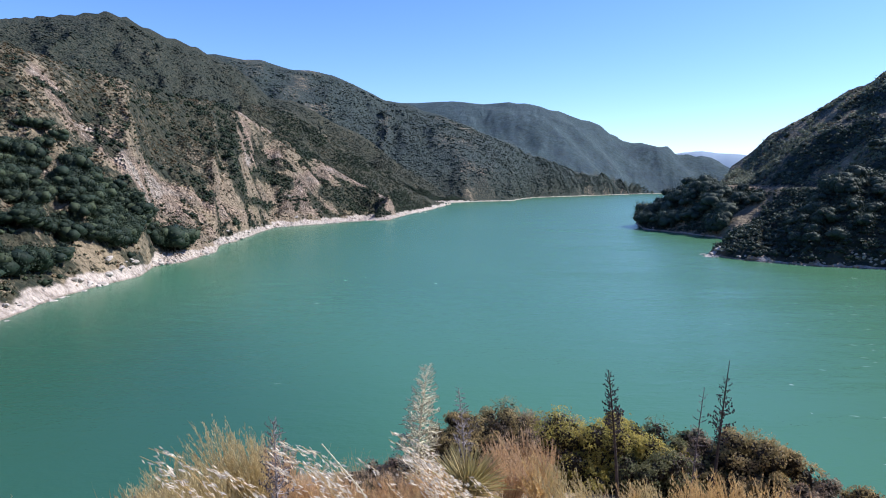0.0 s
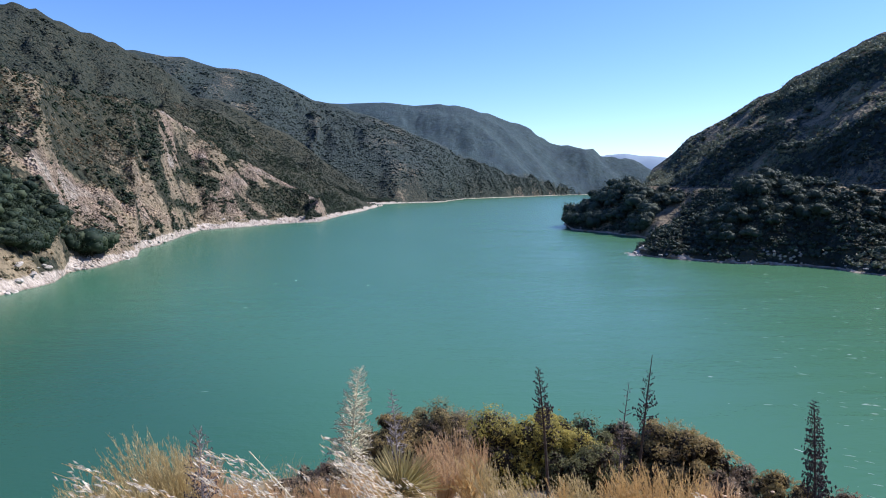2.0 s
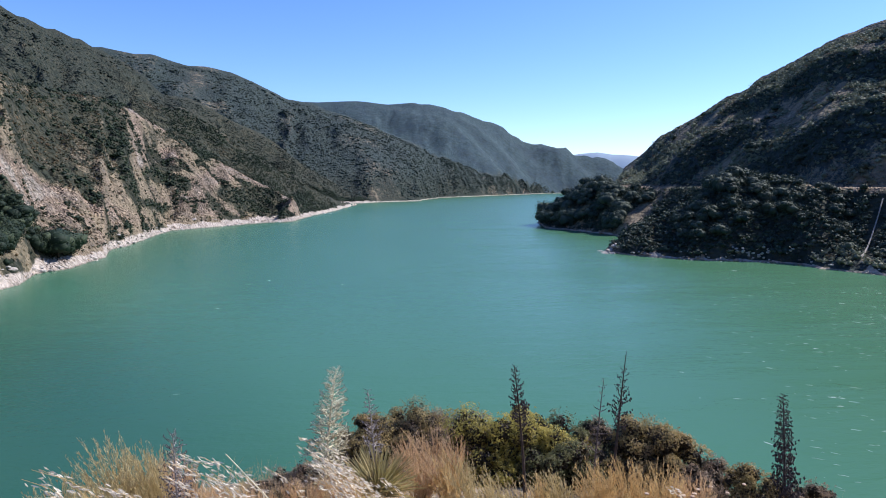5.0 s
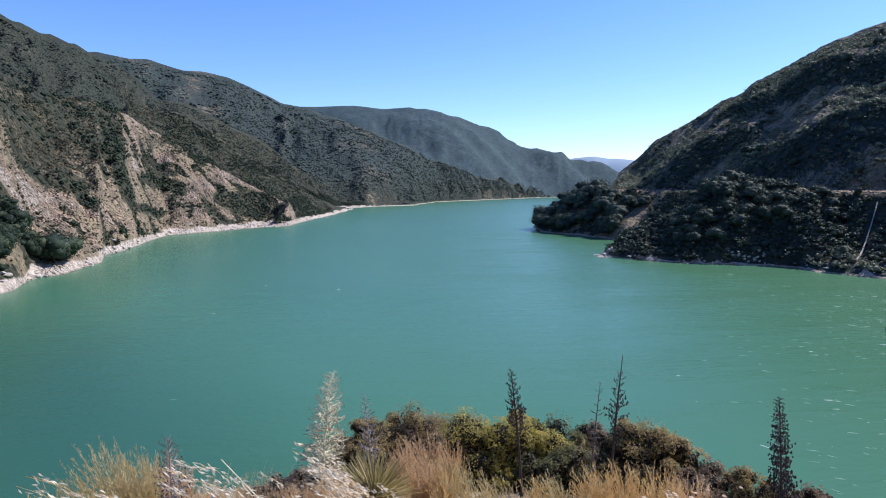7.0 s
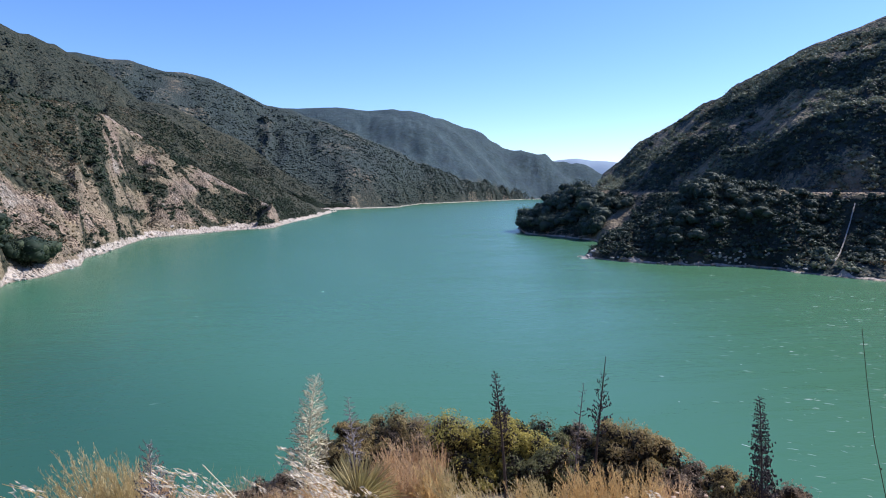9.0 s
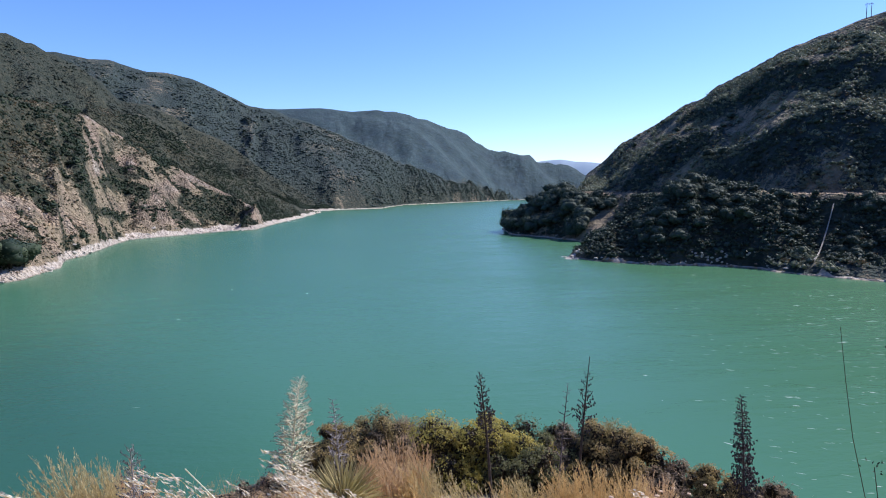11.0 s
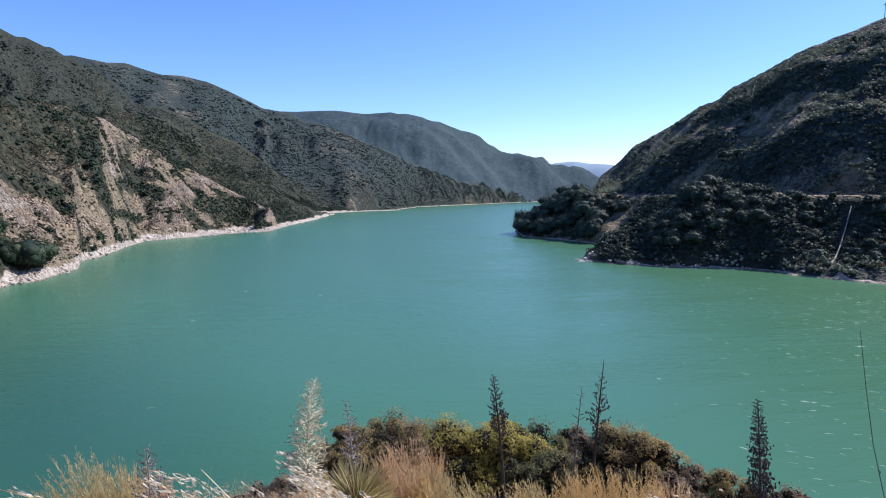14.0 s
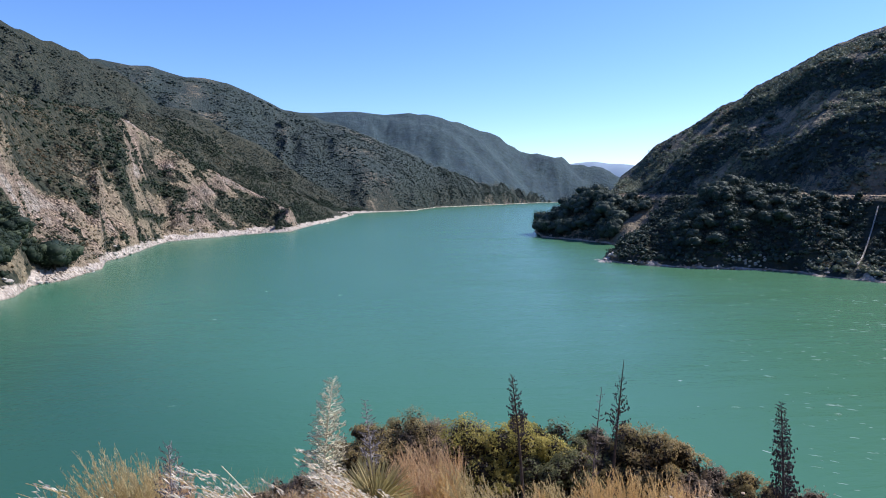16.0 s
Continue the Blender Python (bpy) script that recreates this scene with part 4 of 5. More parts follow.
def build_pylon():
    """Two wooden poles with a cross arm on the ridge."""
    at = spot(43.55, 504, -0.6)
    pylon = tagged(new("power_pole"), "twin wooden power poles with a cross arm on the ridge", "power pole")
    pylon.location = at
    side = Vector((math.cos(radians(43.5)), -math.sin(radians(43.5)), 0))
    for s in (-1.3, 1.3):
        bm = bmesh.new()
        tube(bm, [side * s, side * s + Vector((0, 0, 5)), side * s + Vector((0, 0, 10.2))], [0.22, 0.19, 0.15], 8)
        part("pole", bm, POLE, pylon)
    bm = bmesh.new()
    tube(bm, [side * -2.2 + Vector((0, 0, 9.4)), Vector((0, 0, 9.4)), side * 2.2 + Vector((0, 0, 9.4))], [0.13, 0.13, 0.13], 4)
    part("cross_arm", bm, POLE, pylon)
    for s in (-2.0, 0, 2.0):
        bm = bmesh.new()
        tube(bm, [side * s + Vector((0, 0, 9.2)), side * s + Vector((0, 0, 8.9)), side * s + Vector((0, 0, 8.5))], [0.10, 0.14, 0.10], 6)
        part("insulator", bm, CONCRETE, pylon)


build_pylon()


def boulder(rng):
    bm = bmesh.new()
    bmesh.ops.create_icosphere(bm, subdivisions=2, radius=1.0)
    off = Vector(rng.uniform(-50, 50, 3))
    for v in bm.verts:
        n = noise.noise(v.co * 0.9 + off) * 0.45 + noise.noise(v.co * 2.3 + off) * 0.2
        v.co *= 1 + n
        v.co.z *= 0.7
    # flat broken faces
    for k in range(5):
        cut = Vector(rng.normal(size=3)).normalized()
        for v in bm.verts:
            over = v.co.dot(cut) - 0.72
            if over > 0:
                v.co -= cut * over
    me = bpy.data.meshes.new("boulder")
    bm.to_mesh(me)
    bm.free()
    me.materials.append(STONE)
    return me


def strew_boulders():
    rng = np.random.default_rng(5)
    shapes = [boulder(rng) for _ in range(7)]

    def drop(az, r, size):
        ob = new("boulder", shapes[rng.integers(len(shapes))])
        at = spot(az, r)
        at.z = max(at.z, -0.35 * size)
        ob.matrix_basis = Matrix.Translation(at) @ Euler(rng.uniform(-0.4, 0.4, 3) + np.array((0, 0, rng.uniform(0, 6)))).to_matrix().to_4x4() @ Matrix.Diagonal((size * rng.uniform(0.8, 1.5), size, size * rng.uniform(0.6, 1.0), 1))
        tagged(ob, "pale weathered boulder at the water's edge", "boulder", "shore boulders")

    for k in range(26):
        drop(rng.normal(22.45, 0.28), rng.uniform(318, 329), rng.uniform(1.0, 2.2))
    for k in range(60):
        az = rng.uniform(24, 46)
        drop(az, np.interp(az, SPUR.rows[:, 0], SPUR.rows[:, 1]) + rng.uniform(-3, 4), rng.uniform(0.3, 0.85))
    for k in range(44):
        az = rng.normal(33.4, 1.2)
        drop(az, np.interp(az, SPUR.rows[:, 0], SPUR.rows[:, 1]) + rng.uniform(-1, 4), rng.uniform(0.3, 0.85))
    for k in range(110):
        az = rng.uniform(-35, -1)
        drop(az, np.interp(az, LEFT.rows[:, 0], LEFT.rows[:, 1]) + rng.uniform(-2, 9) * (1 + max(az + 15, 0) * 0.05), rng.uniform(0.4, 1.5))


strew_boulders()


def build_foam():
    """Small foam flecks that the wind raises on the open water, and faint ones painted as wave glitter."""
    rng = np.random.default_rng(12)
    foam = Mat("foam")
    # most flecks get a faint tone that imitates glitter on ripples
    foam = foam.done(foam.mix(foam.ramp(foam.island(), 0.80, 1.0), (0.13, 0.25, 0.20), (0.46, 0.55, 0.51)), 0.6)
    verts, faces, n = [], [], 0
    for k in range(345):
        if k < 330:
            az, r = 47 - abs(rng.normal(0, 7.5)), rng.uniform(66, 250)
        else:
            az, r = rng.uniform(-25, 40), rng.uniform(66, 330)
        x, y = r * math.sin(radians(az)), r * math.cos(radians(az))
        length, width, t = rng.uniform(0.2, 1.0) ** 1.5 * (r / 110) ** 0.5, rng.uniform(0.035, 0.12), -radians(az) + rng.normal(0.1, 0.2)
        m = 8
        ring = []
        for i in range(m):
            q = 2 * math.pi * i / m
            lx, ly = math.cos(q) * length * rng.uniform(0.6, 1.1), math.sin(q) * width * rng.uniform(0.5, 1.3)
            ring.append((x + lx * math.cos(t) - ly * math.sin(t), y + lx * math.sin(t) + ly * math.cos(t), 0.004))
        verts += ring + [(x, y, 0.06)]
        faces += [(n + i, n + (i + 1) % m, n + m) for i in range(m)]
        n += m + 1
    tagged(mesh_object("whitecaps_and_glints", np.array(verts), np.array(faces), foam), "scattered white foam flecks and painted glitter streaks on the lake", "foam", kind="stuff")


build_foam()


# ---- plants on the near bank ----
PALE_WOOD = plain_material("bleached_stalk", (0.80, 0.76, 0.58), (0.64, 0.58, 0.42), 14, 0.8, 0.003)
GREY_WOOD = plain_material("weathered_stalk", (0.20, 0.17, 0.165), (0.11, 0.09, 0.09), 14, 0.85, 0.003)
LILAC_WOOD = plain_material("pale_grey_stalk", (0.42, 0.39, 0.39), (0.26, 0.24, 0.24), 14, 0.85, 0.003)
DARK_WOOD = plain_material("dark_stalk", (0.095, 0.075, 0.065), (0.045, 0.036, 0.034), 14, 0.85, 0.003)
POD_DARK = plain_material("dark_seed_pod", (0.095, 0.082, 0.092), (0.040, 0.034, 0.038), 20, 0.8, 0.003)
POD_GREY = plain_material("grey_seed_pod", (0.13, 0.118, 0.122), (0.07, 0.062, 0.066), 20, 0.8, 0.003)
GOLD = leaf_material("yellow_green_leaves", (0.40, 0.355, 0.098), (0.53, 0.44, 0.135), (0.25, 0.240, 0.080), 1.6, 0.55)
RUSSET = leaf_material("brown_green_leaves", (0.31, 0.245, 0.112), (0.44, 0.330, 0.165), (0.180, 0.168, 0.075), 2.2, 0.48)
UMBER = leaf_material("brown_leaves", (0.27, 0.205, 0.145), (0.40, 0.295, 0.21), (0.15, 0.130, 0.094), 2.2, 0.4)
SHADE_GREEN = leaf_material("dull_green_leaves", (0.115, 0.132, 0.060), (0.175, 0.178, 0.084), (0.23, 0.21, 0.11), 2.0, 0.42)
# near-black leaf tone stands in for the shade inside the bushes
INNER = leaf_material("hollow_shade_leaves", (0.036, 0.031, 0.022), (0.056, 0.046, 0.032), (0.080, 0.064, 0.046), 2.0, 0.05)
STRAW = leaf_material("dry_straw", (0.66, 0.47, 0.22), (0.78, 0.60, 0.32), (0.48, 0.32, 0.14), 1.2, 0.45)
TAWNY = leaf_material("tawny_brush", (0.64, 0.44, 0.25), (0.76, 0.57, 0.36), (0.38, 0.24, 0.135), 1.5, 0.42)
SALLOW = leaf_material("sallow_brush", (0.58, 0.48, 0.25), (0.68, 0.57, 0.33), (0.40, 0.30, 0.14), 1.5, 0.4)
OAT = leaf_material("bleached_oat_husk", (0.84, 0.78, 0.66), (0.88, 0.83, 0.73), (0.74, 0.63, 0.48), 3.0, 0.5)
BLADE = leaf_material("yucca_blade", (0.42, 0.37, 0.18), (0.58, 0.48, 0.26), (0.27, 0.265, 0.12), 3.0, 0.3)
CREAM = leaf_material("cream_flower", (0.72, 0.60, 0.46), (0.80, 0.70, 0.58), (0.55, 0.38, 0.26), 3.0, 0.2)


def unit(v):
    return v / (np.linalg.norm(v, axis=-1, keepdims=True) + 1e-9)


def leaf_cards(at, along, length, width, rng):
    """Diamond leaves at places, pointing along ways: two triangles each, bent along the rib."""
    n = len(at)
    along = unit(along)
    side = unit(np.cross(along, rng.normal(size=(n, 3))))
    lift = np.cross(side, along) * (width * 0.35)[:, None]
    a, d = at, at + along * length[:, None]
    mid = at + along * (length * 0.45)[:, None]
    b, c = mid + side * (width * 0.5)[:, None] + lift, mid - side * (width * 0.5)[:, None] + lift
    verts = np.stack([a, b, d, c], 1).reshape(-1, 3)
    q = np.arange(n)[:, None] * 4
    return verts, np.concatenate([q + (0, 1, 2), q + (0, 2, 3)])


def strips(base, tip, bend, width, steps=4):
    """Tapered, bent blades from base to tip; bend moves their middle."""
    n = len(base)
    u = np.linspace(0, 1, steps + 1)
    pts = base[:, None] + (tip - base)[:, None] * u[None, :, None] + bend[:, None] * (u * (1 - u) * 4)[None, :, None]
    way = unit(tip - base)
    side = unit(np.cross(way, np.array([0.3, -1.0, 0.25])))
    w = width[:, None] * (1 - u[None] * 0.9) * 0.5
    lo, hi = pts - side[:, None] * w[..., None], pts + side[:, None] * w[..., None]
    verts = np.stack([lo, hi], 2).reshape(-1, 3)
    faces = []
    first = np.arange(n)[:, None] * (2 * (steps + 1))
    for k in range(steps):
        faces += [first + (2 * k, 2 * k + 1, 2 * k + 3), first + (2 * k, 2 * k + 3, 2 * k + 2)]
    return verts, np.concatenate(faces), pts


def join(*meshes):
    verts, faces, n = [], [], 0
    for v, f in meshes:
        verts.append(v), faces.append(f + n)
        n += len(v)
    return np.concatenate(verts), np.concatenate(faces)


def yucca_branch(rng, length, twigs, bare):
    """A side branch of a dried flower stalk, along +x: a bowed twig with forks."""
    bm = bmesh.new()
    tips = []
    pts = [Vector((0, 0, 0)), Vector((length * 0.5, 0, length * 0.12)), Vector((length, 0, length * (0.34 if bare else 0.42)))]
    tube(bm, pts, [0.010, 0.0085, 0.0055] if bare else [0.007, 0.005, 0.003], 3)
    tips.append(pts[2])
    for k in range(twigs):
        u = rng.uniform(0.25, 0.95)
        p = pts[0].lerp(pts[1], u * 2) if u < 0.5 else pts[1].lerp(pts[2], u * 2 - 1)
        q = p + Vector((rng.uniform(0.2, 0.7), rng.uniform(-0.8, 0.8), rng.uniform(-0.25, 0.9))).normalized() * length * rng.uniform(0.2, 0.42)
        tube(bm, [p, q], [0.0075, 0.005] if bare else [0.0045, 0.0025], 3)
        tips.append(q)
    return bm, tips


def pods(bm, tips, rng, size):
    for p in tips:
        s = size * rng.uniform(0.7, 1.25)
        c = p + Vector((0, 0, -s * 0.6))
        ring = [bm.verts.new(c + Vector((math.cos(t) * s * 0.55, math.sin(t) * s * 0.55, rng.uniform(-0.2, 0.2) * s))) for t in (0, 1.257, 2.513, 3.77, 5.027)]
        top, low = bm.verts.new(c + Vector((0, 0, s))), bm.verts.new(c - Vector((0, 0, s)))
        for i in range(5):
            bm.faces.new((ring[i], ring[(i + 1) % 5], top)), bm.faces.new((ring[(i + 1) % 5], ring[i], low))


def yucca(seed, label, az, r, top_az, top_z, start, width, wood, pod, count, pod_size=0.018, bare=False, slim=1.0, skirt=30, taper=0.72, stop=0.0):
    """A dried yucca: a tall stalk whose upper part carries side branches with seed pods, over a tuft of dead blades."""
    rng = np.random.default_rng(seed)
    plant = tagged(new("yucca"), label, "yucca", "dried yucca stalks on the bank")
    base = spot(az, r, -0.08)
    plant.location = base
    top = Vector((r * math.sin(radians(top_az)), r * math.cos(radians(top_az)), top_z)) - base
    bow = Vector((top.x * -0.12, 0, 0))

    def along(u):
        return top * u + bow * (u * (1 - u) * 4)

    bm = bmesh.new()
    marks = np.linspace(0, 1, 9)
    tube(bm, [along(u) for u in marks], [0.030 * slim * (1 - 0.82 * u) for u in marks], 7)
    part("stalk", bm, wood, plant)
    kinds = []
    for k in range(4):
        me = bpy.data.meshes.new("branch")
        # true-sized branch: half the flower head's width long
        bm, tips = yucca_branch(rng, width * 0.5, 5 if bare else 4, bare)
        bm.to_mesh(me)
        bm.free()
        me.materials.append(wood)
        pm = None
        if pod:
            bm = bmesh.new()
            pods(bm, tips + [t.lerp(Vector((0, 0, 0)), 0.35) for t in tips[::2]], rng, pod_size)
            pm = bpy.data.meshes.new("seed_head")
            bm.to_mesh(pm)
            bm.free()
            pm.materials.append(pod)
        kinds.append((me, pm))
    for k in range(count):
        u = start + (1 - start) * (k + rng.uniform(0, 0.8)) / count
        reach = (1.0 - taper * ((u - start) / (1 - start)) ** 1.3) * rng.uniform(0.75, 1.1)
        if u < start + (1 - start) * 0.12:
            reach *= 0.75
        if stop:
            # a narrow cone of branches below a bare tip
            v = (k + rng.uniform(0, 0.8)) / count
            u = start + (stop - start) * v
            reach = (0.26 + 0.80 * (1 - min(v, 1.0)) ** 0.8) * min(0.55 + v * 2.5, 1.0) * rng.uniform(0.65, 1.15)
        me, pm = kinds[rng.integers(len(kinds))]
        ob = new("branch", me)
        ob.parent = plant
        ob.matrix_basis = Matrix.Translation(along(u)) @ Euler((rng.uniform(-0.3, 0.3), rng.uniform(-0.35, 0.3), k * 2.4 + rng.uniform(-0.4, 0.4))).to_matrix().to_4x4() @ Matrix.Scale(reach, 4)
        if pm:
            sub = new("seed_head", pm)
            sub.parent = ob
            tagged(sub, kind="stuff")
    n = skirt
    if n:
        t = rng.uniform(0, 6.28, n)
        out = np.stack([np.cos(t), np.sin(t), rng.uniform(0.1, 1.1, n)], -1)
        b = np.stack([np.cos(t), np.sin(t), t * 0], -1) * 0.04
        v, f, _ = strips(b, unit(out) * rng.uniform(0.28, 0.5, n)[:, None], np.zeros((n, 3)), np.full(n, 0.02))
        piece("dead_blades", v, f, TAWNY, plant, "dead straw coloured blades")
    return plant


yucca(1, "bleached dry yucca stalk with many bare forked branches", -2.5, 10, -1.25, 29.17, 0.14, 0.84, PALE_WOOD, POD_DARK, 235, 0.015, True, 0.9, 30, 0.70)
yucca(2, "grey dry yucca stalk with purplish seed branches", 2.25, 11, 1.50, 28.50, 0.30, 0.50, LILAC_WOOD, POD_GREY, 60, 0.014, True, 0.7)
yucca(3, "tall thin dark yucca stalk with sparse seed pods", 15.75, 9.8, 14.55, 29.28, 0.55, 0.34, DARK_WOOD, POD_DARK, 70, 0.024, False, 1.0, stop=0.985)
yucca(4, "tall leaning dark yucca stalk with sparse pods", 23.3, 10.6, 24.15, 29.38, 0.50, 0.38, DARK_WOOD, POD_DARK, 46, 0.025, False, 1.0, stop=0.90)
yucca(5, "thin bare leaning yucca stalk among brush", 21.6, 10.6, 22.35, 28.92, 0.28, 0.34, GREY_WOOD, None, 34, 0.02, True, 0.7)
yucca(6, "dark yucca stalk thickly hung with seed pods", 36.9, 11.5, 36.28, 28.68, 0.10, 0.46, GREY_WOOD, POD_DARK, 190, 0.031, False, 1.0, 30, 0.68)
yucca(7, "small grey yucca stalk in dry brush", -14.6, 7.6, -14.85, 29.26, 0.20, 0.42, LILAC_WOOD, POD_GREY, 95, 0.017, False, 0.7, 30, 0.6)


def facing_leaves(at, normal, length, width, rng):
    """Diamond leaves that lie across the given ways, bent along the rib."""
    n = len(at)
    normal = unit(normal)
    along = unit(np.cross(normal, rng.normal(size=(n, 3))))
    side = np.cross(normal, along)
    a, d = at - along * (length * 0.5)[:, None], at + along * (length * 0.5)[:, None]
    fold = normal * (width * 0.25)[:, None]
    b, c = at + side * (width * 0.5)[:, None] + fold, at - side * (width * 0.5)[:, None] + fold
    q = np.arange(n)[:, None] * 4
    return np.stack([a, b, d, c], 1).reshape(-1, 3), np.concatenate([q + (0, 1, 2), q + (0, 2, 3)])


def bush(seed, label, az, r, width, height, leaves, count, leaf=0.032, lobes=30):
    """A leafy bush: a fan of stems, and lobes of dark inner leaves thickly covered with small leaves."""
    rng = np.random.default_rng(seed)
    width, height, leaf, count = width * 1.25, height * 1.02, leaf * 1.28, int(count * 1.4)
    plant = tagged(new("bush"), label, "bush", "bushes on the bank")
    plant.location = spot(az, r, -0.05)
    t = rng.uniform(0, 6.28, lobes)
    out = np.sqrt(rng.uniform(0.0, 1, lobes)) * 0.42 * width
    centre = np.stack([np.cos(t) * out, np.sin(t) * out * 0.8, height * (0.22 + 0.62 * rng.uniform(0, 1, lobes) ** 0.7) * (1 - 0.5 * (out / (0.5 * width)) ** 2)], -1)
    radius = rng.uniform(0.07, 0.19, lobes) * width
    # the lowest lobes fill the foot of the bush
    centre[:7, 2], radius[:7] = height * 0.2, 0.17 * width
    centre[:7, :2] = np.stack([np.linspace(-0.4, 0.4, 7) * width, rng.uniform(-0.3, 0.1, 7) * width], -1)
    bm = bmesh.new()
    for c in centre:
        tip = Vector(c)
        tube(bm, [Vector((tip.x * 0.08, tip.y * 0.08, 0)), Vector((tip.x * 0.45, tip.y * 0.45, tip.z * 0.6)), tip], [0.016, 0.011, 0.004], 5)
    tagged(part("stem_tuft", bm, DARK_WOOD, plant), kind="stuff")
    # leaves that fill the lobes inside, painted dark to imitate shaded hollows
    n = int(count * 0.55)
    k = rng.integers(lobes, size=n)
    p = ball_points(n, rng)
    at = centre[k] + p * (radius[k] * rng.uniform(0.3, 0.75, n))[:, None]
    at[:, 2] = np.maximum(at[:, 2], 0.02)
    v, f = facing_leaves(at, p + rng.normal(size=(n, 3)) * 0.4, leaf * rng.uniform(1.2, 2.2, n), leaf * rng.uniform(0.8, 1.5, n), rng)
    tagged(piece("inner_foliage", v, f, INNER, plant, "inner leaves painted dark as shade in the hollows"), kind="stuff")
    # living leaves in sprays on the lobes, turned to the light
    sprays = lobes * 14
    ks = rng.integers(lobes, size=sprays)
    ps = ball_points(sprays, rng)
    ps[:, 2] = np.where(ps[:, 2] < -0.35, -ps[:, 2], ps[:, 2])
    reach = rng.uniform(0.66, 1.24, sprays)
    j = rng.integers(sprays, size=count)
    p = unit(ps[j] + rng.normal(size=(count, 3)) * 0.22)
    at = centre[ks[j]] + p * (radius[ks[j]] * reach[j] * rng.uniform(0.86, 1.06, count))[:, None] * (1, 1, 0.9)
    at[:, 2] = np.maximum(at[:, 2], 0.02)
    v, f = facing_leaves(at, p + rng.normal(size=(count, 3)) * 0.55 + (0, 0, 0.25), leaf * rng.uniform(0.6, 1.3, count), leaf * rng.uniform(0.4, 0.75, count), rng)
    tagged(piece("foliage", v, f, leaves, plant), kind="stuff")
    # a few shoots that stand out of the crown
    n = lobes * 4
    k = rng.integers(lobes, size=n)
    p = unit(ball_points(n, rng) + (0, 0, 1.1))
    b = centre[k]
    v, f, pts = strips(b, b + p * (radius[k] * rng.uniform(1.0, 1.3, n))[:, None], rng.normal(size=(n, 3)) * 0.015, np.full(n, 0.006))
    tip_at = np.repeat(pts[:, 2:].reshape(-1, 3), 4, 0)
    tip_at = tip_at + rng.normal(size=tip_at.shape) * 0.010
    m = len(tip_at)
    lv, lf = leaf_cards(tip_at, rng.normal(size=(m, 3)) + (0, 0, 0.5), leaf * rng.uniform(0.5, 0.9, m), leaf * rng.uniform(0.25, 0.5, m), rng)
    v, f = join((v, f), (lv, lf))
    tagged(piece("outer_foliage", v, f, leaves, plant), kind="stuff")
    return plant


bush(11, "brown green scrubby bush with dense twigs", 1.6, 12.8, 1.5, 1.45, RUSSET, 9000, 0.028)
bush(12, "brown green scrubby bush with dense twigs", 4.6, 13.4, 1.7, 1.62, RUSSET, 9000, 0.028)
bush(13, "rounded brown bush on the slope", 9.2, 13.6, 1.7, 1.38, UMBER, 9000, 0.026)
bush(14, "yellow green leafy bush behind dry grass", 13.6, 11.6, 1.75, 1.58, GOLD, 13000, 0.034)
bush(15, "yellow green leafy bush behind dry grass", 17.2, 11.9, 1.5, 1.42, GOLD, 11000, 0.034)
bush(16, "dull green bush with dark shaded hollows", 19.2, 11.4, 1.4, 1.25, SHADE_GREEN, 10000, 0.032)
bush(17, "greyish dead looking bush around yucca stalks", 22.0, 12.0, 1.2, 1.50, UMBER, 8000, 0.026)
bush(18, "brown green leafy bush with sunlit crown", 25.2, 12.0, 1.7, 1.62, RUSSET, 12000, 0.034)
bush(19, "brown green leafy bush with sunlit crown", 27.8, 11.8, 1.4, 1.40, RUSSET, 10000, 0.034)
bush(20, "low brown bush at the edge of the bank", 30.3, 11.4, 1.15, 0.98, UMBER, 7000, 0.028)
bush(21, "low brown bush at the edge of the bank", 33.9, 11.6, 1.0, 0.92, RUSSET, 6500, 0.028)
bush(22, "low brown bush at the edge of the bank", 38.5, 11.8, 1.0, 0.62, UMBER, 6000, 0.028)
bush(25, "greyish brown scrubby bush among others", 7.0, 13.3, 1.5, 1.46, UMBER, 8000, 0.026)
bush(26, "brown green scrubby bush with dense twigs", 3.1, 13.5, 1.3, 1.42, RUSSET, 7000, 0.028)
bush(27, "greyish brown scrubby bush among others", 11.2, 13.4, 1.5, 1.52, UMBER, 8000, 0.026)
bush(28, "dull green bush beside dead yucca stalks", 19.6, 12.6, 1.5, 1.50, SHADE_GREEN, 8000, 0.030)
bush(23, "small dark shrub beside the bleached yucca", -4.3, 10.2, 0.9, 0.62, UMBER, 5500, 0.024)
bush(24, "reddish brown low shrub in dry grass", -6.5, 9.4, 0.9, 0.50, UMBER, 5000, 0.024)


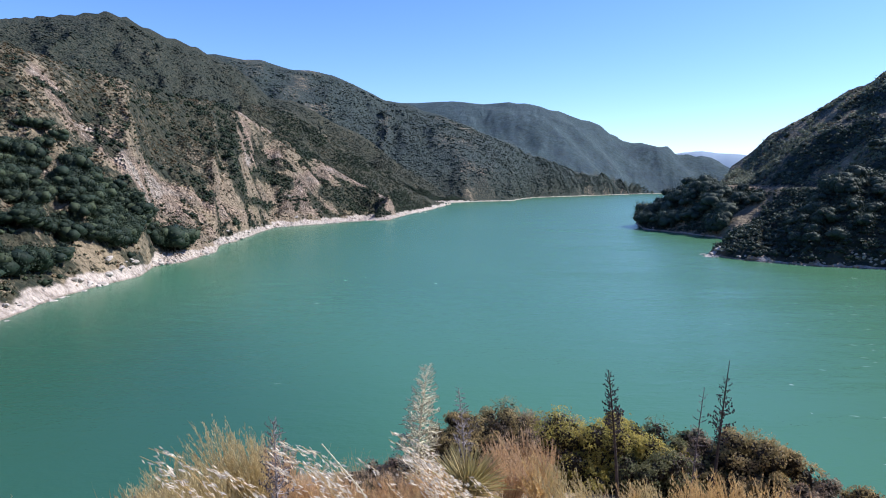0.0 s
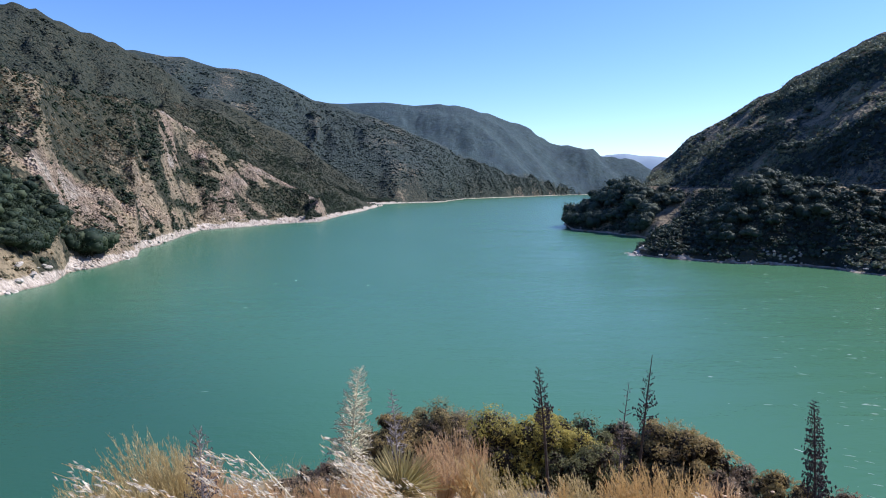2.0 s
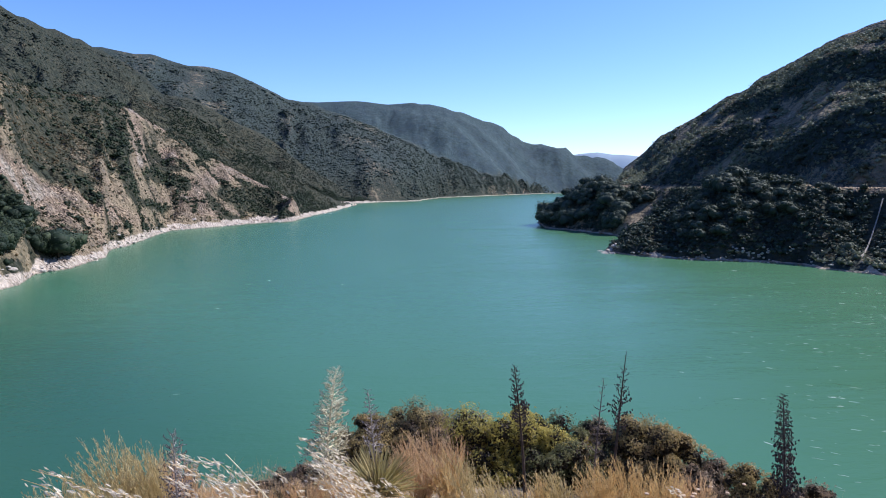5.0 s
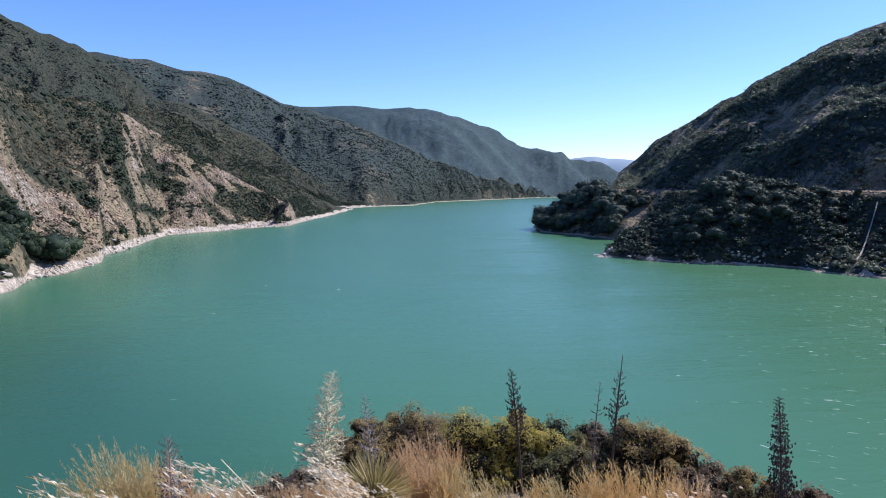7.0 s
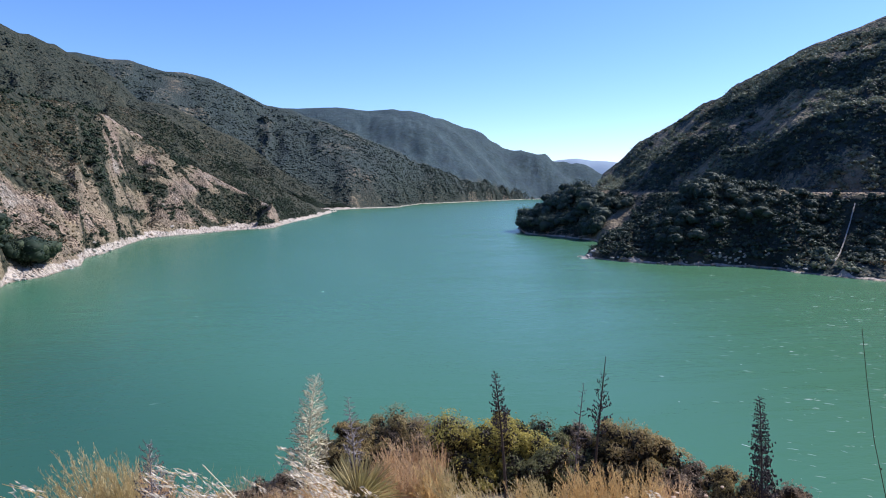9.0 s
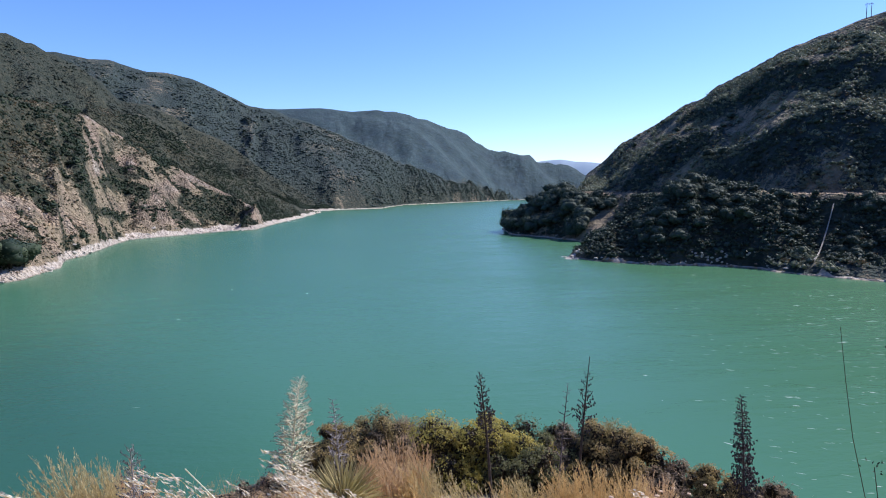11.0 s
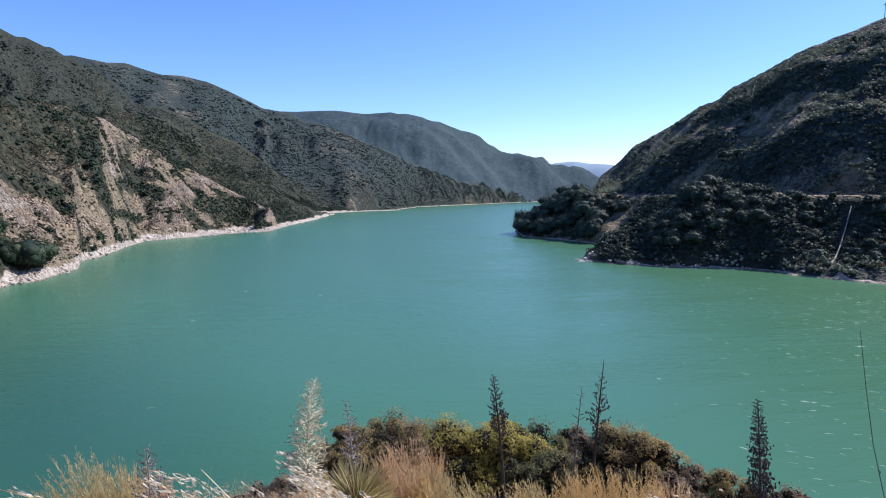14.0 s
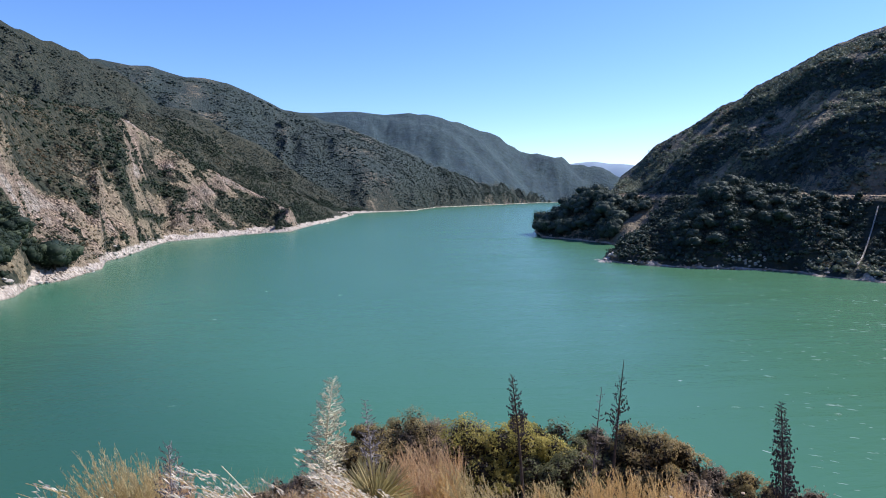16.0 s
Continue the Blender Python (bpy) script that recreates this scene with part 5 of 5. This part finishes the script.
def plume_brush(seed, label, az, r, width, height, material, stems=380, tufts=12, thing="brush"):
    """A dry shrub of many upright, outward bowing stems feathered with fine leaflets."""
    rng = np.random.default_rng(seed)
    height *= 1.16
    plant = tagged(new(thing), label, "dry shrub", "dry brush on the bank")
    plant.location = spot(az, r, -0.04)
    t, q = rng.uniform(0, 6.28, stems), np.sqrt(rng.uniform(0, 1, stems))
    out = np.stack([np.cos(t) * q, np.sin(t) * q, t * 0], -1)
    tip = out * width * 0.44 + np.stack([t * 0, t * 0, height * rng.uniform(0.38, 1.0, stems) * (1 - 0.3 * q ** 2)], -1)
    base = out * width * 0.16
    tip = tip + np.array((-0.20 if material is SALLOW else -0.03, 0, 0)) * (height * rng.uniform(0.2, 1.3, stems))[:, None]
    bend = -out * width * 0.07 + rng.normal(size=(stems, 3)) * 0.03 + (0.05, 0, 0)
    v, f, pts = strips(base, tip, bend, np.full(stems, 0.012), 5)
    tagged(piece("stem_tuft", v, f, material, plant), kind="stuff")
    u = rng.uniform(0.40, 1.0, (stems, tufts))
    k = np.minimum((u * 5).astype(int), 4)
    s = np.arange(stems)[:, None]
    w = (u * 5 - k)[..., None]
    at = (pts[s, k] * (1 - w) + pts[s, k + 1] * w).reshape(-1, 3)
    way = np.repeat(unit(tip - base), tufts, 0) * 1.5 + rng.normal(size=(stems * tufts, 3)) * 0.42
    n = stems * tufts
    v, f = leaf_cards(at, way, rng.uniform(0.03, 0.075, n), rng.uniform(0.004, 0.009, n), rng)
    tagged(piece("foliage", v, f, material, plant), kind="stuff")
    return plant


for k, (az, r, w, h, mat, label) in enumerate((
        (-22.4, 8.4, 1.0, 0.92, SALLOW, "sallow dry brush with feathery upright stems"),
        (-18.4, 8.6, 1.0, 1.28, SALLOW, "sallow dry brush with feathery upright stems"),
        (-16.2, 8.4, 0.9, 1.18, SALLOW, "sallow dry brush with feathery upright stems"),
        (-14.8, 8.8, 0.8, 1.05, TAWNY, "tawny dry brush with feathery upright stems"),
        (-19.8, 7.4, 0.9, 0.88, SALLOW, "sallow dry brush with feathery upright stems"),
        (-24.8, 7.2, 0.8, 0.80, SALLOW, "sallow dry brush with feathery upright stems"),
        (-12.4, 8.0, 0.8, 0.62, TAWNY, "low tawny dry brush among grass"),
        (7.0, 11.2, 0.95, 1.0, TAWNY, "tawny feathery brush in front of green bushes"),
        (9.2, 10.8, 0.7, 0.92, TAWNY, "tawny feathery brush in front of green bushes"),
        (5.0, 10.9, 0.7, 0.88, TAWNY, "tawny feathery brush in front of green bushes"),
        (10.6, 8.6, 0.5, 0.80, SALLOW, "sallow upright brush above dry grass"),
        (12.6, 8.4, 0.4, 0.72, SALLOW, "sallow upright brush above dry grass"),
        (14.4, 8.2, 0.6, 0.70, SALLOW, "sallow upright brush above dry grass"),
        (16.6, 8.3, 0.5, 0.64, STRAW, "golden dry grass tussock on the bank"),
        (18.7, 8.5, 0.7, 0.70, SALLOW, "sallow upright brush above dry grass"),
        (22.0, 8.6, 0.8, 0.82, STRAW, "golden dry grass tussock on the bank"),
        (24.6, 8.8, 0.9, 0.86, STRAW, "golden dry grass tussock on the bank"),
        (27.4, 9.0, 0.9, 0.86, STRAW, "golden dry grass tussock on the bank"),
        (30.0, 9.2, 0.7, 0.72, TAWNY, "tawny brush at the edge of the bank"),
        (6.2, 9.4, 0.8, 0.72, TAWNY, "low tawny dry brush among grass"),
        (8.6, 9.2, 0.7, 0.66, STRAW, "golden dry grass tussock on the bank"),
        (-8.6, 8.2, 0.8, 0.50, TAWNY, "low tawny dry brush among grass"),
        (-4.6, 8.2, 0.8, 0.55, TAWNY, "low tawny dry brush among grass"),
        (-1.0, 8.4, 0.8, 0.62, TAWNY, "low tawny dry brush among grass"))):
    plume_brush(60 + k, label, az, r, w, h, mat, 270 if az < -12 else 130 if w > 0.6 else 45, 34)


def rosette(seed, az, r):
    """A yucca's tuft of stiff pointed blades."""
    rng = np.random.default_rng(seed)
    plant = tagged(new("yucca_rosette"), "stiff yellow green yucca blades in dry grass", "yucca")
    plant.location = spot(az, r, 0.14)
    shapes = []
    for k in range(3):
        v, f, _ = strips(np.zeros((1, 3)), np.array([(0.68, 0, 0.0)]), np.array([(0, 0, 0.02 * k)]), np.array([0.030]), 4)
        v[:, 1] = np.where(v[:, 1] == 0, 0, v[:, 1])
        flat = np.array([(x, s * 0.010 * (1 - x / 0.68) + (0.001 * s), z) for (x, _, z), s in zip(v, [-1, 1] * (len(v) // 2))])
        ridge = flat.copy()
        ridge[:, 2] -= 0.006
        me = bpy.data.meshes.new("blade")
        me.from_pydata([tuple(p) for p in np.concatenate([flat, ridge])], [], [tuple(int(i) for i in t) for t in np.concatenate([f, f[:, ::-1] + len(flat)])])
        me.materials.append(BLADE)
        shapes.append(me)
    for k in range(230):
        ob = new("blade", shapes[k % 3])
        ob.parent = plant
        ob.matrix_basis = Euler((rng.uniform(-0.5, 0.5), -rng.uniform(0.15, 1.40), k * 2.39996)).to_matrix().to_4x4() @ Matrix.Scale(rng.uniform(0.85, 1.12), 4)


rosette(91, 2.3, 9.0)


def meadow():
    """Dry grass over the bank."""
    rng = np.random.default_rng(33)
    tufts = 640
    az, r = rng.uniform(-36, 44, tufts), rng.uniform(4.6, 11.5, tufts)
    # bare under the leafy bushes
    keep = ~((az > 9.5) & (az < 20.5) & (r > 7.2))
    az, r, tufts = az[keep], r[keep], int(keep.sum())
    h, _ = land(az, r)
    c = np.stack([r * np.sin(np.radians(az)), r * np.cos(np.radians(az)), h - 0.03], -1)
    per = 26
    base = np.repeat(c, per, 0) + rng.normal(size=(tufts * per, 3)) * (0.05, 0.05, 0)
    n = len(base)
    tall = np.repeat(np.where(r < 6.5, 0.28, 0.42) * rng.uniform(0.4, 1.35, tufts), per) * rng.uniform(0.5, 1.2, n)
    tip = base + np.stack([rng.normal(0.05, 0.28, n), rng.normal(0, 0.28, n), np.ones(n)], -1) * tall[:, None]
    v, f, pts = strips(base, tip, rng.normal(size=(n, 3)) * 0.03, rng.uniform(0.004, 0.009, n), 3)
    m = n // 3
    heads = np.repeat(pts[:m, -1], 5, 0) + rng.normal(size=(m * 5, 3)) * 0.012
    lv, lf = leaf_cards(heads, rng.normal(size=(m * 5, 3)) * 0.5 + (0.1, 0, 0.8), rng.uniform(0.02, 0.04, m * 5), rng.uniform(0.004, 0.008, m * 5), rng)
    v, f = join((v, f), (lv, lf))
    tagged(mesh_object("dry_grass", v, f, STRAW), "dry straw coloured grass on the bank", "grass", kind="stuff")


meadow()


def oat(seed, az, r, top, sway, spikelets=28):
    """A wild oat: an arching stem hung with pale husks on its outer half."""
    rng = np.random.default_rng(seed)
    plant = tagged(new("oat_grass"), "arching wild oat stem with bleached white husks", "grass", "wild oats on the bank")
    base = spot(az, r, -0.04)
    plant.location = base
    rise = top - base.z
    sway *= 1.7
    pts = [Vector((sway * u ** 2.2, rng.uniform(-0.02, 0.02), rise * (u * 1.28 - 0.28 * u ** 3.5))) for u in np.linspace(0, 1, 9)]
    bm = bmesh.new()
    tube(bm, pts, [0.0045 - 0.0004 * k for k in range(9)], 4)
    part("stem", bm, STRAW, plant)
    u = rng.uniform(0.45, 1.0, spikelets) ** 0.8 * 7.99
    k = u.astype(int)
    p = np.array([tuple(q) for q in pts])
    at = p[k] * (1 - (u - k))[:, None] + p[k + 1] * (u - k)[:, None] + rng.normal(size=(spikelets, 3)) * 0.015
    way = np.stack([rng.normal(0.75, 0.2, spikelets), rng.normal(0, 0.3, spikelets), rng.normal(-0.5, 0.22, spikelets)], -1)
    v, f = leaf_cards(at, way, rng.uniform(0.040, 0.064, spikelets), rng.uniform(0.008, 0.012, spikelets), rng)
    v2, f2 = leaf_cards(at, way + rng.normal(size=(spikelets, 3)) * 0.15, rng.uniform(0.040, 0.064, spikelets), rng.uniform(0.006, 0.010, spikelets), rng)
    v, f = join((v, f), (v2, f2))
    tagged(piece("husk_cluster", v, f, OAT, plant, "bleached white husks"), kind="stuff")


for k, (az, r, top, sway) in enumerate((
        (-16.0, 4.4, 30.28, -0.42), (-18.6, 4.6, 30.18, -0.36), (-19.0, 4.8, 30.02, -0.30), (-15.2, 4.9, 29.95, -0.30), (-13.4, 4.6, 30.02, -0.30), (-20.0, 4.4, 30.16, -0.24),
        (-7.2, 4.3, 30.27, -0.34), (-6.4, 4.5, 30.16, -0.30), (-5.8, 4.2, 30.12, -0.26), (-8.4, 4.7, 30.05, -0.34), (-4.6, 4.8, 29.92, -0.3), (-10.0, 4.6, 30.02, -0.3),
        (0.6, 5.0, 30.22, -0.27), (0.9, 5.1, 30.12, -0.30), (1.4, 5.0, 30.04, -0.28), (1.6, 5.2, 29.98, -0.26), (2.3, 5.4, 29.86, -0.30), (3.2, 5.0, 29.86, -0.34), (0.4, 5.2, 29.92, -0.2), (4.4, 5.4, 29.62, -0.3), (6.4, 5.2, 29.62, -0.22), (-2.2, 5.2, 29.75, -0.3),
        (30.5, 6.4, 29.2, -0.2), (-6.0, 4.4, 30.10, -0.34), (-7.8, 4.5, 30.14, -0.38), (-5.2, 4.6, 29.98, -0.36), (-8.0, 4.3, 30.06, -0.30), (-17.0, 4.5, 30.26, -0.40), (-12.2, 4.5, 30.05, -0.36), (44.8, 3.6, 30.52, -0.12), (45.4, 3.8, 30.45, -0.2))):
    oat(120 + k, az, r, top - (0.17 if 0 < az < 2 else 0.06 if az < -12 else 0), sway, 30)
# more of them crowd the edge of the bank
oats = np.random.default_rng(77)
for k in range(7):
    az = oats.uniform(1.2, 6)
    r = oats.uniform(4.5, 5.6)
    oat(160 + k, az, r, EYE - 0.405 * r + oats.uniform(-0.36, -0.06), oats.uniform(-0.36, -0.2), 34)


def twig(seed, label, az, r, top_az, top_z, bow, thick, wood, leaves=0, leaf_mat=None):
    """A bare bowed shoot."""
    rng = np.random.default_rng(seed)
    plant = tagged(new("shoot"), label, "shrub shoot")
    base = spot(az, r, -0.03)
    plant.location = base
    top = Vector((r * math.sin(radians(top_az)), r * math.cos(radians(top_az)), top_z)) - base
    pts = [top * u + Vector((bow, 0, 0)) * (u * (1 - u) * 4) + Vector(rng.normal(size=3)) * 0.006 * u for u in np.linspace(0, 1, 9)]
    bm = bmesh.new()
    tube(bm, pts, [thick * (1 - 0.07 * k) for k in range(9)], 5)
    part("stem", bm, wood, plant)
    if leaves:
        p = np.array([tuple(q) for q in pts])
        k = rng.integers(2, 9, leaves)
        at = p[k] + rng.normal(size=(leaves, 3)) * 0.02
        v, f = leaf_cards(at, rng.normal(size=(leaves, 3)), rng.uniform(0.015, 0.03, leaves), rng.uniform(0.008, 0.016, leaves), rng)
        piece("leaves", v, f, leaf_mat, plant)


GREEN_SHOOT = plain_material("green_shoot_bark", (0.06, 0.075, 0.035), (0.035, 0.04, 0.022), 20, 0.7, 0.002)
twig(201, "thin dark green shoot standing alone", 54.0, 4.2, 42.95, 31.27, -0.21, 0.0036, GREEN_SHOOT)
twig(202, "dark leafy shoot beside the thin one", 48.2, 4.0, 46.3, 31.2, -0.02, 0.006, GREEN_SHOOT, 40, OAK)
twig(203, "dark leafy shoot low on the bank", 46.8, 4.2, 45.6, 30.5, 0.02, 0.005, GREEN_SHOOT, 40, OAK)
twig(204, "bleached bare twig arching over the grass", -7.4, 4.6, -10.8, 30.14, 0.28, 0.008, PALE_WOOD)
twig(205, "bare twig arching over yucca blades", 8.6, 7.0, 4.4, 29.35, 0.12, 0.005, TAWNY)


def flower_heads(seed, az, r):
    """A low shrub with flat cream flower heads."""
    rng = np.random.default_rng(seed)
    plant = tagged(new("buckwheat"), "low shrub with cream flower heads", "shrub", "flowering shrubs on the bank")
    plant.location = spot(az, r, -0.03)
    n = 16
    tip = np.stack([rng.normal(0, 0.24, n), rng.normal(0, 0.2, n), rng.uniform(0.28, 0.5, n)], -1)
    v, f, _ = strips(tip * (0.2, 0.2, 0), tip, rng.normal(size=(n, 3)) * 0.02, np.full(n, 0.006), 3)
    tagged(piece("stem_tuft", v, f, TAWNY, plant), kind="stuff")
    for p in tip[:12]:
        bm = bmesh.new()
        bmesh.ops.create_icosphere(bm, subdivisions=1, radius=0.028)
        for w in bm.verts:
            w.co = Vector((w.co.x * rng.uniform(0.8, 1.5), w.co.y * rng.uniform(0.8, 1.4), w.co.z * 0.6)) + Vector(p)
        part("flower_head", bm, CREAM, plant)


for k, (az, r) in enumerate(((29.4, 8.6), (31.2, 8.9), (33.0, 9.2), (27.6, 8.2))):
    flower_heads(230 + k, az, r)
